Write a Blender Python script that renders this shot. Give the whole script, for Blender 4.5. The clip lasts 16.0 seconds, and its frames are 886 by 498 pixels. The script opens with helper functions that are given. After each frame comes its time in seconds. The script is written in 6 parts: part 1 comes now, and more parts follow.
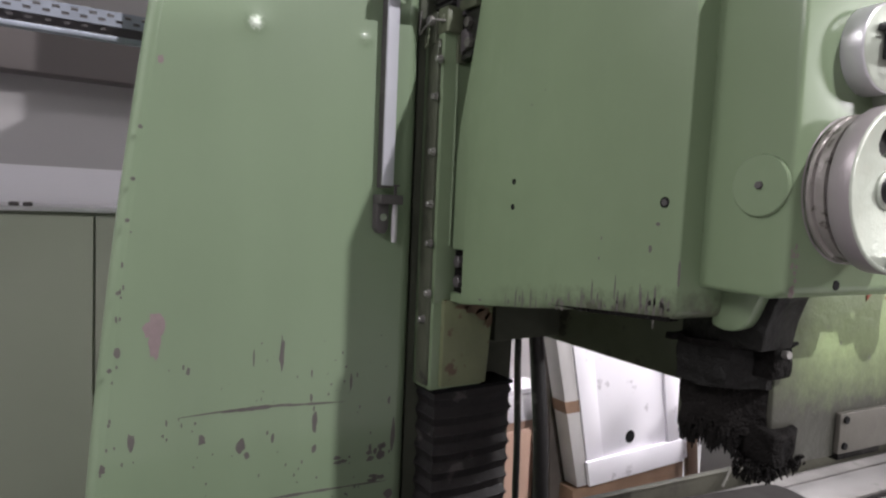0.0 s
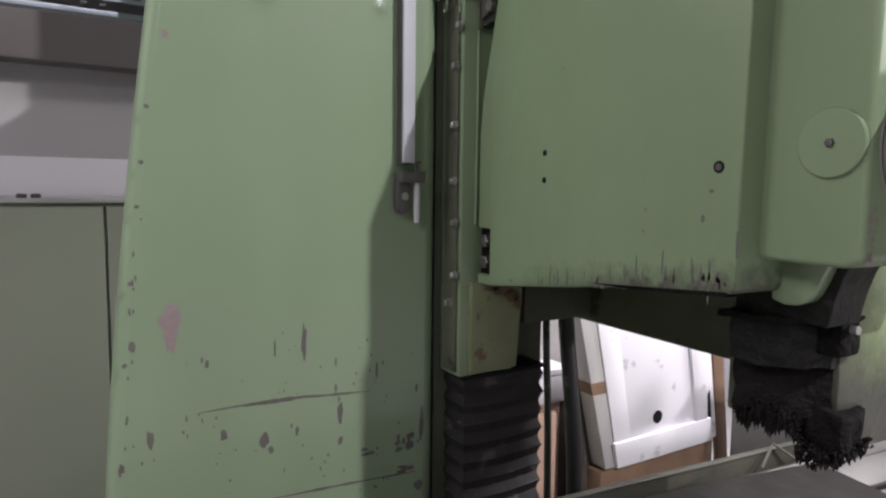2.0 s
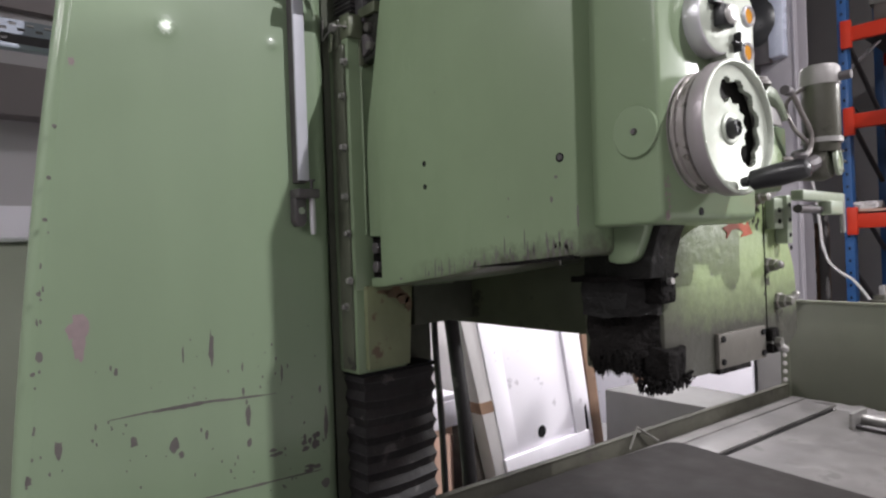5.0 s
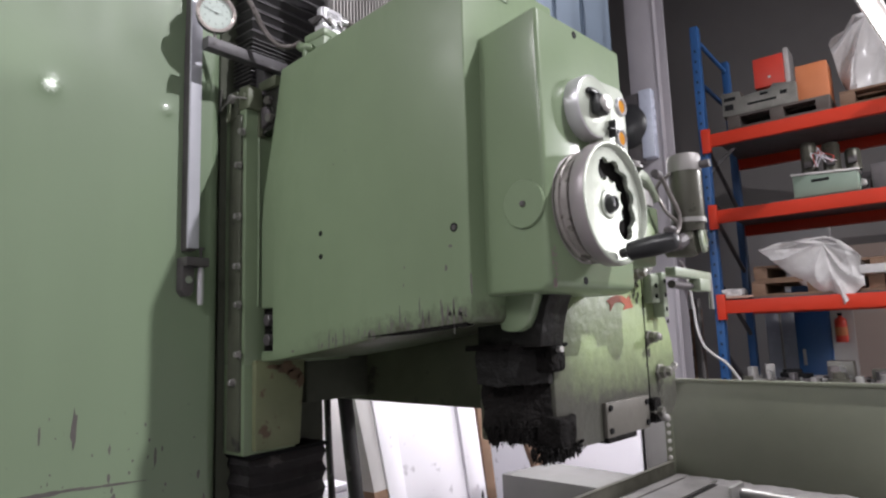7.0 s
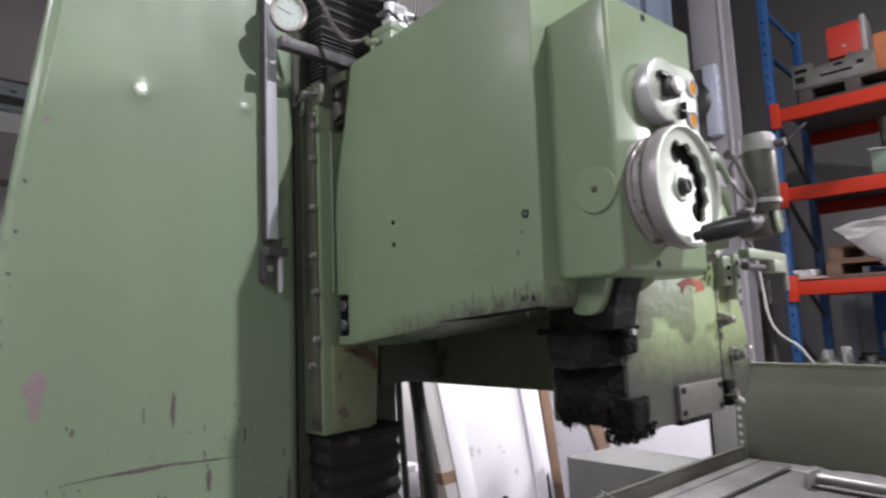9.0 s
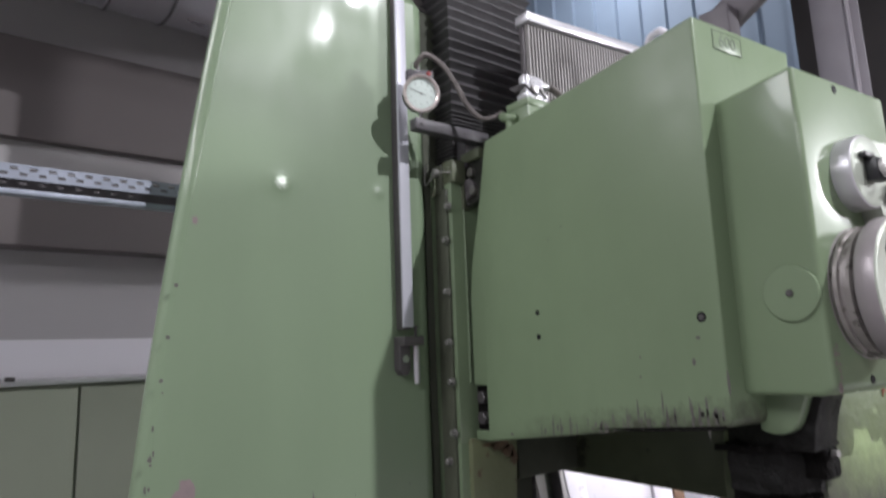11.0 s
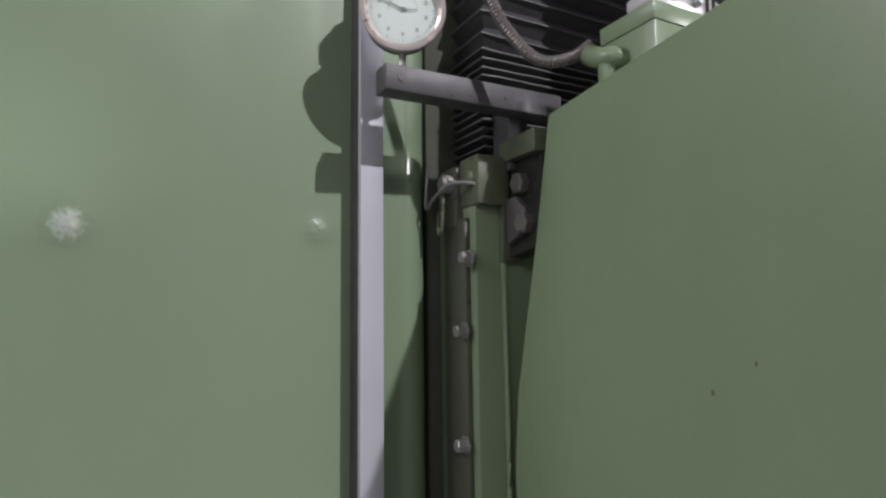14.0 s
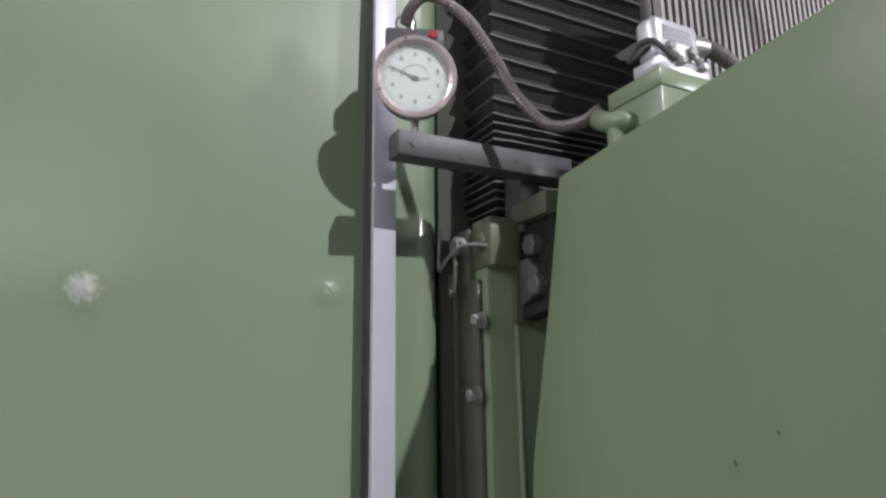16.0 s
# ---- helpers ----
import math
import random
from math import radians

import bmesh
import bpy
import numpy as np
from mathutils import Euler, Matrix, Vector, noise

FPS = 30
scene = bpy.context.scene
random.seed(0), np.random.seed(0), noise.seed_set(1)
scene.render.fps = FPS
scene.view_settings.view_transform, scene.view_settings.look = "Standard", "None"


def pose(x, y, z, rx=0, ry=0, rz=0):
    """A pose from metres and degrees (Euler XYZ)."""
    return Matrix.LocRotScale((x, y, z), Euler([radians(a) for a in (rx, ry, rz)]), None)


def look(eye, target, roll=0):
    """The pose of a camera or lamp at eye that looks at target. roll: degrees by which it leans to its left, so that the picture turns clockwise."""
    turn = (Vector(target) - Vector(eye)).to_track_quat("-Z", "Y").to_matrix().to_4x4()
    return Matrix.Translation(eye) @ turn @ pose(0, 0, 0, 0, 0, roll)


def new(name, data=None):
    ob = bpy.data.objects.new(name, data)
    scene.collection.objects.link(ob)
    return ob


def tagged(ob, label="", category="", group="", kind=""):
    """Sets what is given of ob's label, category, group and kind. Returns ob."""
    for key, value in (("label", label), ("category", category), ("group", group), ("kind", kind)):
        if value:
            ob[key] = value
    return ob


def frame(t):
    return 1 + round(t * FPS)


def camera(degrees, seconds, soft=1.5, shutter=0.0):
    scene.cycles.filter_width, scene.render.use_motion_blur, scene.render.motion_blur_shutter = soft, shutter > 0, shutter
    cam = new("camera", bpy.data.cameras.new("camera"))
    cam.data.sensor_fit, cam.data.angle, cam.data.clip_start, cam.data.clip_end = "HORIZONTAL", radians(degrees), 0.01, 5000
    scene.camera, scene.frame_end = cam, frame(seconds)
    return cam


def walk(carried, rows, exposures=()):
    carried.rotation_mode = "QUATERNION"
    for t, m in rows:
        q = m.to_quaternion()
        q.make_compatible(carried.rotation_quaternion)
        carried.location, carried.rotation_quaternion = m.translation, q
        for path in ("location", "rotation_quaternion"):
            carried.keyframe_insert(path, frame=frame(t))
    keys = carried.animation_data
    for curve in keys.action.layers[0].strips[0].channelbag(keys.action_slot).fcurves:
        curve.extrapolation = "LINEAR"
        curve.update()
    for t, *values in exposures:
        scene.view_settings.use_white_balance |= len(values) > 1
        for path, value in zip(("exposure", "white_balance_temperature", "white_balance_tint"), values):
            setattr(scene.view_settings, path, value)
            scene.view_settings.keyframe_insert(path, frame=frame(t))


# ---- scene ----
cam = camera(70.6, 16.0, soft=2.3, shutter=0.5)
PATH = [
    (0, (1.02, -0.806, 1.493), (-0.67, 0.256, 1.357), 2.5),
    (0.5, (1.003, -0.807, 1.495), (-0.687, 0.249, 1.323), 2.5),
    (1, (0.982, -0.805, 1.485), (-0.706, 0.251, 1.299), 1.6),
    (1.5, (0.966, -0.797, 1.477), (-0.725, 0.251, 1.281), 1.2),
    (2, (0.939, -0.792, 1.477), (-0.766, 0.236, 1.289), 0.7),
    (2.5, (0.938, -0.775, 1.472), (-0.758, 0.271, 1.303), 0.3),
    (3, (0.961, -0.745, 1.418), (-0.689, 0.374, 1.265), -1.6),
    (3.2, (0.973, -0.723, 1.399), (-0.656, 0.426, 1.239), -1.2),
    (5.3, (1.076, -0.927, 1.345), (-0.404, 0.417, 1.354), -2.3),
    (5.5, (1.074, -0.913, 1.335), (-0.4, 0.439, 1.324), -2.5),
    (6, (1.091, -0.918, 1.329), (-0.207, 0.586, 1.558), -1.4),
    (6.5, (1.086, -0.92, 1.324), (-0.175, 0.609, 1.592), -2.9),
    (7, (1.077, -0.912, 1.319), (-0.159, 0.637, 1.586), -2.0),
    (7.5, (1.089, -0.914, 1.317), (-0.137, 0.648, 1.558), -2.3),
    (8, (1.108, -0.921, 1.32), (-0.111, 0.648, 1.545), -2.6),
    (8.5, (1.111, -0.93, 1.316), (-0.131, 0.624, 1.519), -2.6),
    (8.7, (1.101, -0.945, 1.311), (-0.196, 0.562, 1.522), -2.4),
    (10.8, (0.946, -0.985, 1.463), (-0.596, 0.261, 1.724), -3.5),
    (11, (0.95, -0.987, 1.467), (-0.609, 0.221, 1.802), -2.2),
    (11.5, (0.899, -0.942, 1.506), (-0.67, 0.222, 1.932), -2.8),
    (12, (0.745, -0.759, 1.577), (-0.897, 0.282, 2.044), -2.6),
    (12.5, (0.62, -0.635, 1.632), (-1.07, 0.347, 2.054), -2.4),
    (13, (0.475, -0.51, 1.708), (-1.212, 0.512, 2.043), -1.8),
    (13.5, (0.385, -0.429, 1.754), (-1.326, 0.593, 1.927), -1.2),
    (14, (0.374, -0.417, 1.757), (-1.363, 0.544, 1.993), -0.8),
    (14.5, (0.376, -0.418, 1.755), (-1.369, 0.52, 2.029), -0.8),
    (15, (0.375, -0.411, 1.761), (-1.355, 0.47, 2.241), -1.1),
    (15.5, (0.375, -0.411, 1.762), (-1.355, 0.456, 2.267), -0.8),
    (16, (0.376, -0.414, 1.762), (-1.357, 0.492, 2.18), -0.8),
]
walk(cam, [(t, look(eye, target, roll)) for t, eye, target, roll in PATH],
     [(0, -0.37, 6500, 10), (3.2, -0.37, 6500, 10), (5.5, -0.37, 6450, 10), (8.7, -0.39, 6350, 10.5), (11, -0.45, 6250, 10), (12.3, -0.66, 6350, 10), (14.5, -0.56, 6350, 12), (16, -0.47, 6300, 15)])

# ---- world and light ----
FLOOR = -0.2
world = bpy.data.worlds.new("hall_dusk")
scene.world = world
world.use_nodes = True
sky = world.node_tree.nodes.new("ShaderNodeTexSky")
sky.sky_type = "NISHITA"
sky.sun_disc = False
sky.sun_elevation, sky.sun_rotation = radians(25), radians(120)
world.node_tree.links.new(sky.outputs[0], world.node_tree.nodes["Background"].inputs[0])
world.node_tree.nodes["Background"].inputs[1].default_value = 0.08


def area(name, at, target, size, watts, colour=(1, 1, 1)):
    lamp = bpy.data.lights.new(name, "AREA")
    lamp.shape, lamp.size, lamp.energy, lamp.color = "DISK", size, watts, colour
    ob = new(name, lamp)
    ob.matrix_world = look(at, target)
    return ob


LAMPS = [  # place, what it points at, watts, size of the luminous face
    ((3.98, 1.13, 5.2), (3.2, 0.9, 0), 480, 0.10),
    ((4.5, 4.9, 3.4), (0.55, 0.1, 1.7), 350, 0.8),
    # the next three are unseen fill lamps, added on the -y side
    ((3.4, -4.6, 4.3), (2.7, -3.7, 0), 105, 1.2),
    ((0.4, -5.2, 4.3), (0.3, -4.2, 0), 115, 1.2),
    ((-0.9, -3.4, 4.3), (-0.9, -2.2, 0), 100, 1.2),
    # unseen, added to brighten the top of the sheet wall
    ((-2.2, 2.9, 5.5), (-2.2, 3.7, 4.0), 68, 0.4),
]
for place, target, watts, size in LAMPS:
    area("hall_and_fill_light", place, target, size, watts, (1.0, 0.97, 0.99))
# unseen lamp added behind the head to brighten the white panel
BOARD_LIGHT = (-0.8, 2.6, 2.75)
area("added_board_light", BOARD_LIGHT, (-1.25, 1.75, 0.5), 0.25, 120, (1.0, 0.97, 1.0))


# ---- materials ----
def material(name, colour, rough=0.5, metal=0.0, spots=None, grain=0.15, scale=18.0, bump=0.02, fine=220.0, spot_scale=9.0, spot_at=0.62, coat=0.0, wash=0.0, wash_colour=None, wash_scale=1.6, gloss=0.12, soil=None, spec=0.5, side=None, streak=0.0):
    """Paint, metal or plastic: a base colour with broad and fine variation, optional dirt and relief."""
    m = bpy.data.materials.new(name)
    m.use_nodes = True
    nt = m.node_tree
    n, l = nt.nodes, nt.links
    b = n["Principled BSDF"]
    tc = n.new("ShaderNodeTexCoord")
    def noise_tex(sc, detail=4.0, r=0.55):
        t = n.new("ShaderNodeTexNoise")
        t.inputs["Scale"].default_value, t.inputs["Detail"].default_value, t.inputs["Roughness"].default_value = sc, detail, r
        l.new(tc.outputs["Object"], t.inputs["Vector"])
        return t
    def ramp(src, a, c, lo=0.0, hi=1.0):
        r = n.new("ShaderNodeMapRange")
        r.inputs["From Min"].default_value, r.inputs["From Max"].default_value = a, c
        r.inputs["To Min"].default_value, r.inputs["To Max"].default_value = lo, hi
        l.new(src, r.inputs["Value"])
        return r.outputs[0]
    def mix(fac, a, c):
        x = n.new("ShaderNodeMix")
        x.data_type = "RGBA"
        l.new(fac, x.inputs[0])
        for s, v in ((6, a), (7, c)):
            if isinstance(v, tuple):
                x.inputs[s].default_value = (*v, 1)
            else:
                l.new(v, x.inputs[s])
        return x.outputs[2]
    broad, small, tiny = noise_tex(scale * 0.18, 3), noise_tex(scale, 5), noise_tex(fine, 2)
    dark = tuple(c * (1 - grain) for c in colour)
    light = tuple(min(1, c * (1 + grain)) for c in colour)
    col = mix(ramp(broad.outputs[0], 0.3, 0.7), dark, light)
    col = mix(ramp(small.outputs[0], 0.45, 0.75, 0, 0.35), col, dark)
    if wash > 0:
        w = noise_tex(wash_scale, 4, 0.6)
        col = mix(ramp(w.outputs[0], 0.42, 0.68, 0, wash), col, wash_colour)
    rr = ramp(small.outputs[0], 0.3, 0.7, max(0.03, rough - 0.06), min(1, rough + 0.08))
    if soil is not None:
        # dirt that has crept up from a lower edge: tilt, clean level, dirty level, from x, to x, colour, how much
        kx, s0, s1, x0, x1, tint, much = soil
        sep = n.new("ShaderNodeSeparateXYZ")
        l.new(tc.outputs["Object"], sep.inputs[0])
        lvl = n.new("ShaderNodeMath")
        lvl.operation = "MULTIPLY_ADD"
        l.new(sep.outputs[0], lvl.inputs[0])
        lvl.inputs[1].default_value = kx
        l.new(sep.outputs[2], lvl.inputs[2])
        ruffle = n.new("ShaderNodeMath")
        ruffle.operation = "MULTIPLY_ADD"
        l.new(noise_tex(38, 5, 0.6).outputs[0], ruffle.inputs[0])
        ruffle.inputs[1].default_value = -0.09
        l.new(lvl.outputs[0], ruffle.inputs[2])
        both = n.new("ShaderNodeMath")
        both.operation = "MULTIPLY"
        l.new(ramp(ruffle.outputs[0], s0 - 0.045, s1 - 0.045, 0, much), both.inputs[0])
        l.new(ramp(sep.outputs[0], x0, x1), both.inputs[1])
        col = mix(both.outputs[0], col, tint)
    if side is not None:
        # soot sprayed on from one side: sooty y, clean y, colour, how much
        y0, y1, tint, much = side
        sep = n.new("ShaderNodeSeparateXYZ")
        l.new(tc.outputs["Object"], sep.inputs[0])
        ragged = n.new("ShaderNodeMath")
        ragged.operation = "MULTIPLY_ADD"
        l.new(noise_tex(22, 6, 0.65).outputs[0], ragged.inputs[0])
        ragged.inputs[1].default_value = 0.14
        l.new(sep.outputs[1], ragged.inputs[2])
        col = mix(ramp(ragged.outputs[0], y1 + 0.07, y0 + 0.07, 0, much), col, tint)
    if spots is not None:
        s = noise_tex(spot_scale, 6, 0.62)
        f = ramp(s.outputs[0], spot_at, spot_at + 0.05)
        col = mix(f, col, spots)
    if streak > 0:
        # wiped-down paint: faint upright smears in colour and gloss
        mp = n.new("ShaderNodeMapping")
        mp.inputs["Scale"].default_value = (11, 11, 2.6)
        l.new(tc.outputs["Object"], mp.inputs["Vector"])
        smear = noise_tex(1.0, 5, 0.6)
        l.new(mp.outputs[0], smear.inputs["Vector"])
        mq = n.new("ShaderNodeMapping")
        mq.inputs["Scale"].default_value = (7, 7, 1.1)
        l.new(tc.outputs["Object"], mq.inputs["Vector"])
        wide = noise_tex(1.0, 4, 0.55)
        l.new(mq.outputs[0], wide.inputs["Vector"])
        col = mix(ramp(wide.outputs[0], 0.38, 0.68, 0, streak), col, tuple(c * 1.14 for c in colour))
        l.new(ramp(smear.outputs[0], 0.35, 0.68, gloss * 0.8, gloss * 3.0), b.inputs["Coat Roughness"])
    l.new(col, b.inputs["Base Color"])
    l.new(rr, b.inputs["Roughness"])
    b.inputs["Metallic"].default_value = metal
    b.inputs["Specular IOR Level"].default_value = spec
    if coat:
        b.inputs["Coat Weight"].default_value, b.inputs["Coat Roughness"].default_value = coat, gloss
    if bump:
        bp = n.new("ShaderNodeBump")
        bp.inputs["Strength"].default_value, bp.inputs["Distance"].default_value = bump * 6, 0.002
        l.new(tiny.outputs[0], bp.inputs["Height"])
        bq = n.new("ShaderNodeBump")
        bq.inputs["Strength"].default_value, bq.inputs["Distance"].default_value = bump * 5, 0.012
        l.new(small.outputs[0], bq.inputs["Height"])
        l.new(bp.outputs[0], bq.inputs["Normal"])
        l.new(bq.outputs[0], b.inputs["Normal"])
    return m


GREEN = (0.180, 0.238, 0.145)
COLUMN_GREEN = (0.194, 0.258, 0.165)
M_COLUMN = material("column_green_gloss_paint", COLUMN_GREEN, 0.42, grain=0.05, scale=7, bump=0.006, fine=90, coat=0.45, gloss=0.06, streak=0.3, spec=0.35, wash=0.35, wash_colour=(0.212, 0.278, 0.184), wash_scale=2.6)
M_BLISTER = material("wrinkled_gloss_paint", COLUMN_GREEN, 0.35, grain=0.04, scale=7, bump=0.0, coat=1.0, gloss=0.10, spec=0.6)
M_GREEN_GLOSS = material("gear_box_green_gloss_paint", GREEN, 0.38, grain=0.06, scale=10, bump=0.008, fine=120, coat=0.35, spec=0.25)
M_GREEN = material("machine_green_paint", GREEN, 0.38, grain=0.07, scale=12, bump=0.012, fine=160, coat=0.06)
M_HEAD = material("head_green_paint_with_oily_edge", GREEN, 0.38, grain=0.07, scale=12, bump=0.012, fine=160, coat=0.06, streak=0.3, spec=0.25, wash=0.35, wash_colour=(0.160, 0.216, 0.126), wash_scale=3.5, soil=(-0.116, 1.335, 1.292, -0.16, 0.22, (0.055, 0.052, 0.040), 0.85))
M_GREEN_WORN = material("worn_green_paint", (0.235, 0.30, 0.17), 0.45, grain=0.12, scale=22, spots=(0.16, 0.16, 0.14), spot_scale=26, spot_at=0.64, bump=0.05)
# green darkened for the shade under the head, with some oily grime
M_GREEN_UNDERSHADE = material("shade_darkened_oily_green_paint", (0.075, 0.088, 0.05), 0.5, grain=0.25, scale=14, spots=(0.03, 0.028, 0.02), spot_scale=10, spot_at=0.6, bump=0.04)
M_GIB = material("oily_dark_green_gib", (0.085, 0.092, 0.066), 0.45, grain=0.2, scale=30, spots=(0.035, 0.033, 0.03), spot_scale=20, spot_at=0.62, bump=0.03)
M_CAP = material("oily_mid_green_casting", (0.095, 0.108, 0.068), 0.45, grain=0.2, scale=34, spots=(0.06, 0.06, 0.045), spot_scale=24, spot_at=0.62, bump=0.03)
M_WAY = material("oily_slideway", (0.058, 0.064, 0.045), 0.8, 0.0, grain=0.2, scale=20, bump=0.01)
M_FOOT = material("yellowish_worn_green_paint", (0.165, 0.185, 0.10), 0.5, grain=0.2, scale=26, spots=(0.11, 0.075, 0.045), spot_scale=24, spot_at=0.6, bump=0.05)
M_COVER = material("rust_flecked_sheet_steel", (0.25, 0.225, 0.225), 0.5, 0.3, grain=0.15, scale=14, spots=(0.13, 0.075, 0.05), spot_scale=40, spot_at=0.67, bump=0.03)
M_BROWN_PATCH = material("brown_patch_colour", (0.13, 0.085, 0.05), 0.6, grain=0.25, scale=60, bump=0.05)
M_BELLOWS = material("dusty_black_bellows_cloth", (0.050, 0.047, 0.050), 0.45, grain=0.25, scale=30, bump=0.04, spots=(0.095, 0.09, 0.09), spot_scale=16, spot_at=0.64)
M_OIL = material("wet_black_oil", (0.02, 0.02, 0.017), 0.18, grain=0.3, scale=30, bump=0.12)
M_RECESS = material("dark_wheel_recess", (0.018, 0.017, 0.016), 0.7, grain=0.4, scale=50, bump=0.03, spec=0.15)
M_BOLT = material("dark_greasy_bolt_steel", (0.17, 0.165, 0.15), 0.42, 0.5, grain=0.25, scale=40, bump=0.03)
M_ARM = material("grey_ground_steel_bar", (0.088, 0.082, 0.090), 0.5, 0.2, grain=0.2, scale=70, bump=0.008, fine=500, spots=(0.045, 0.038, 0.035), spot_scale=60, spot_at=0.60)
M_DIAL_PRINT = material("faded_dial_print", (0.42, 0.48, 0.45), 0.5, grain=0.05, scale=60, bump=0)
M_PRINT = material("grey_pointer_print", (0.24, 0.26, 0.25), 0.5, grain=0.05, scale=60, bump=0)
M_RED_DULL = material("dull_red_button", (0.30, 0.035, 0.035), 0.4, grain=0.1, scale=60, bump=0.01)


def glint_spot(name, paint, bare, y0, z0, reach):
    """A lamp glint painted as bright metal (colour bare) in a small spot, fading out into the paint."""
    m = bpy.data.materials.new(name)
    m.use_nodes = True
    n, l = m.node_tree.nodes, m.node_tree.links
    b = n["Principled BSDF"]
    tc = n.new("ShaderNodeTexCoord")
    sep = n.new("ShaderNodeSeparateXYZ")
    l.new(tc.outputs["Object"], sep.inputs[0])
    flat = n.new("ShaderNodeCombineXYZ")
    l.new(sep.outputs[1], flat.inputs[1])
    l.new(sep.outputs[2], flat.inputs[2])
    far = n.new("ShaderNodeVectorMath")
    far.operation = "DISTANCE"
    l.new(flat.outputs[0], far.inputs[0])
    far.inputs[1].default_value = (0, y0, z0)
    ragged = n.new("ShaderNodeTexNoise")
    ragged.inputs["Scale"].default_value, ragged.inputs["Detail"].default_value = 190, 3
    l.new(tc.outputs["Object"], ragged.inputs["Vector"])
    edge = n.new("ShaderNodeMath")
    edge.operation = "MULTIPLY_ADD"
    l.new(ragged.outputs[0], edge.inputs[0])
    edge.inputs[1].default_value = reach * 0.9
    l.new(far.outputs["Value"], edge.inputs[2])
    # worn: how strongly the painted glint covers the paint
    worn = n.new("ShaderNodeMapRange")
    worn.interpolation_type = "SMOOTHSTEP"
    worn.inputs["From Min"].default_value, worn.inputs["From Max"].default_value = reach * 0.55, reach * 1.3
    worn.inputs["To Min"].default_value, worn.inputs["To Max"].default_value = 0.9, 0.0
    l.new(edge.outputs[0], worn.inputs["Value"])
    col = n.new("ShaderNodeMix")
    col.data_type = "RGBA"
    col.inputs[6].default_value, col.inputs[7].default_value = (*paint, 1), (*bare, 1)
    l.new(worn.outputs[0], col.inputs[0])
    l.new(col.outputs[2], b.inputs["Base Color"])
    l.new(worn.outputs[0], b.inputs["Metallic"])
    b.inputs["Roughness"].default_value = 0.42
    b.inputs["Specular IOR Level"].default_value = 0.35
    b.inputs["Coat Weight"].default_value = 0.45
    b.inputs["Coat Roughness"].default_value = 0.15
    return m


# lamp reflection on the column, put in as a pale metallic spot
M_SHINE = glint_spot("painted_glint_spot", COLUMN_GREEN, (0.66, 0.71, 0.64), -0.446, 1.858, 0.022)
M_PALE_CAST = material("pale_green_casting_paint", (0.27, 0.31, 0.235), 0.4, grain=0.12, scale=30, bump=0.03, spots=(0.18, 0.19, 0.15), spot_scale=30, spot_at=0.66)
M_MOTOR = material("dark_olive_motor_paint", (0.092, 0.090, 0.072), 0.32, 0.3, grain=0.2, scale=30, bump=0.03)
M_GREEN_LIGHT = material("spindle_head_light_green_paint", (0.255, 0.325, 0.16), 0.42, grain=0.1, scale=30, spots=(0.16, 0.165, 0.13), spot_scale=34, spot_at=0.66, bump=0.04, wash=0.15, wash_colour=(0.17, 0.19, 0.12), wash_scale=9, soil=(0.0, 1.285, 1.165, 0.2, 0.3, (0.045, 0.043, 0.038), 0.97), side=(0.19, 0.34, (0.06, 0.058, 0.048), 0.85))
M_STAIN = material("thin_oily_smear", (0.045, 0.045, 0.032), 0.5, grain=0.3, scale=60, bump=0.02)
M_LINE = material("dirt_filled_engraving", (0.085, 0.115, 0.068), 0.5, grain=0.15, scale=60, bump=0)
M_ARROW = material("faded_red_arrow_paint", (0.34, 0.075, 0.035), 0.5, grain=0.15, scale=40, bump=0.02)
M_CABINET = material("cabinet_grey_green_paint", (0.33, 0.35, 0.285), 0.42, grain=0.08, scale=6, bump=0.02)
M_SPLASH = material("splash_guard_dull_green_paint", (0.15, 0.158, 0.118), 0.5, grain=0.12, scale=9, bump=0.02, spots=(0.19, 0.20, 0.17), spot_scale=14, spot_at=0.72)
M_CHIP = material("bare_grey_primer", (0.105, 0.096, 0.090), 0.6, grain=0.2, scale=60)
M_CHIP_PALE = material("pale_filler", (0.225, 0.175, 0.178), 0.6, grain=0.15, scale=60)
M_STEEL = material("bright_steel", (0.56, 0.56, 0.57), 0.32, 1.0, grain=0.1, scale=40, bump=0.02)
M_STEEL_DULL = material("dull_ground_steel", (0.33, 0.32, 0.31), 0.45, 0.55, grain=0.2, scale=40, bump=0.02, spots=(0.12, 0.10, 0.09), spot_scale=30, spot_at=0.68)
M_ALU = material("satin_aluminium", (0.58, 0.57, 0.60), 0.34, 0.5, grain=0.06, scale=30, bump=0.015)
M_FIN = material("grey_cooling_fin", (0.27, 0.255, 0.25), 0.5, 0.3, grain=0.1, scale=30, bump=0.02)
M_RULE = material("pale_steel_rule", (0.50, 0.50, 0.56), 0.42, 0.1, grain=0.05, scale=30, bump=0.01)
M_WHEEL_RIM = material("grey_handwheel_rim", (0.31, 0.28, 0.29), 0.4, 0.3, grain=0.12, scale=30, bump=0.02, spots=(0.18, 0.16, 0.15), spot_scale=30, spot_at=0.66)
M_WHEEL_FACE = material("polished_handwheel_face", (0.40, 0.43, 0.37), 0.4, 0.25, grain=0.12, scale=30, bump=0.03, spots=(0.22, 0.22, 0.19), spot_scale=30, spot_at=0.7)
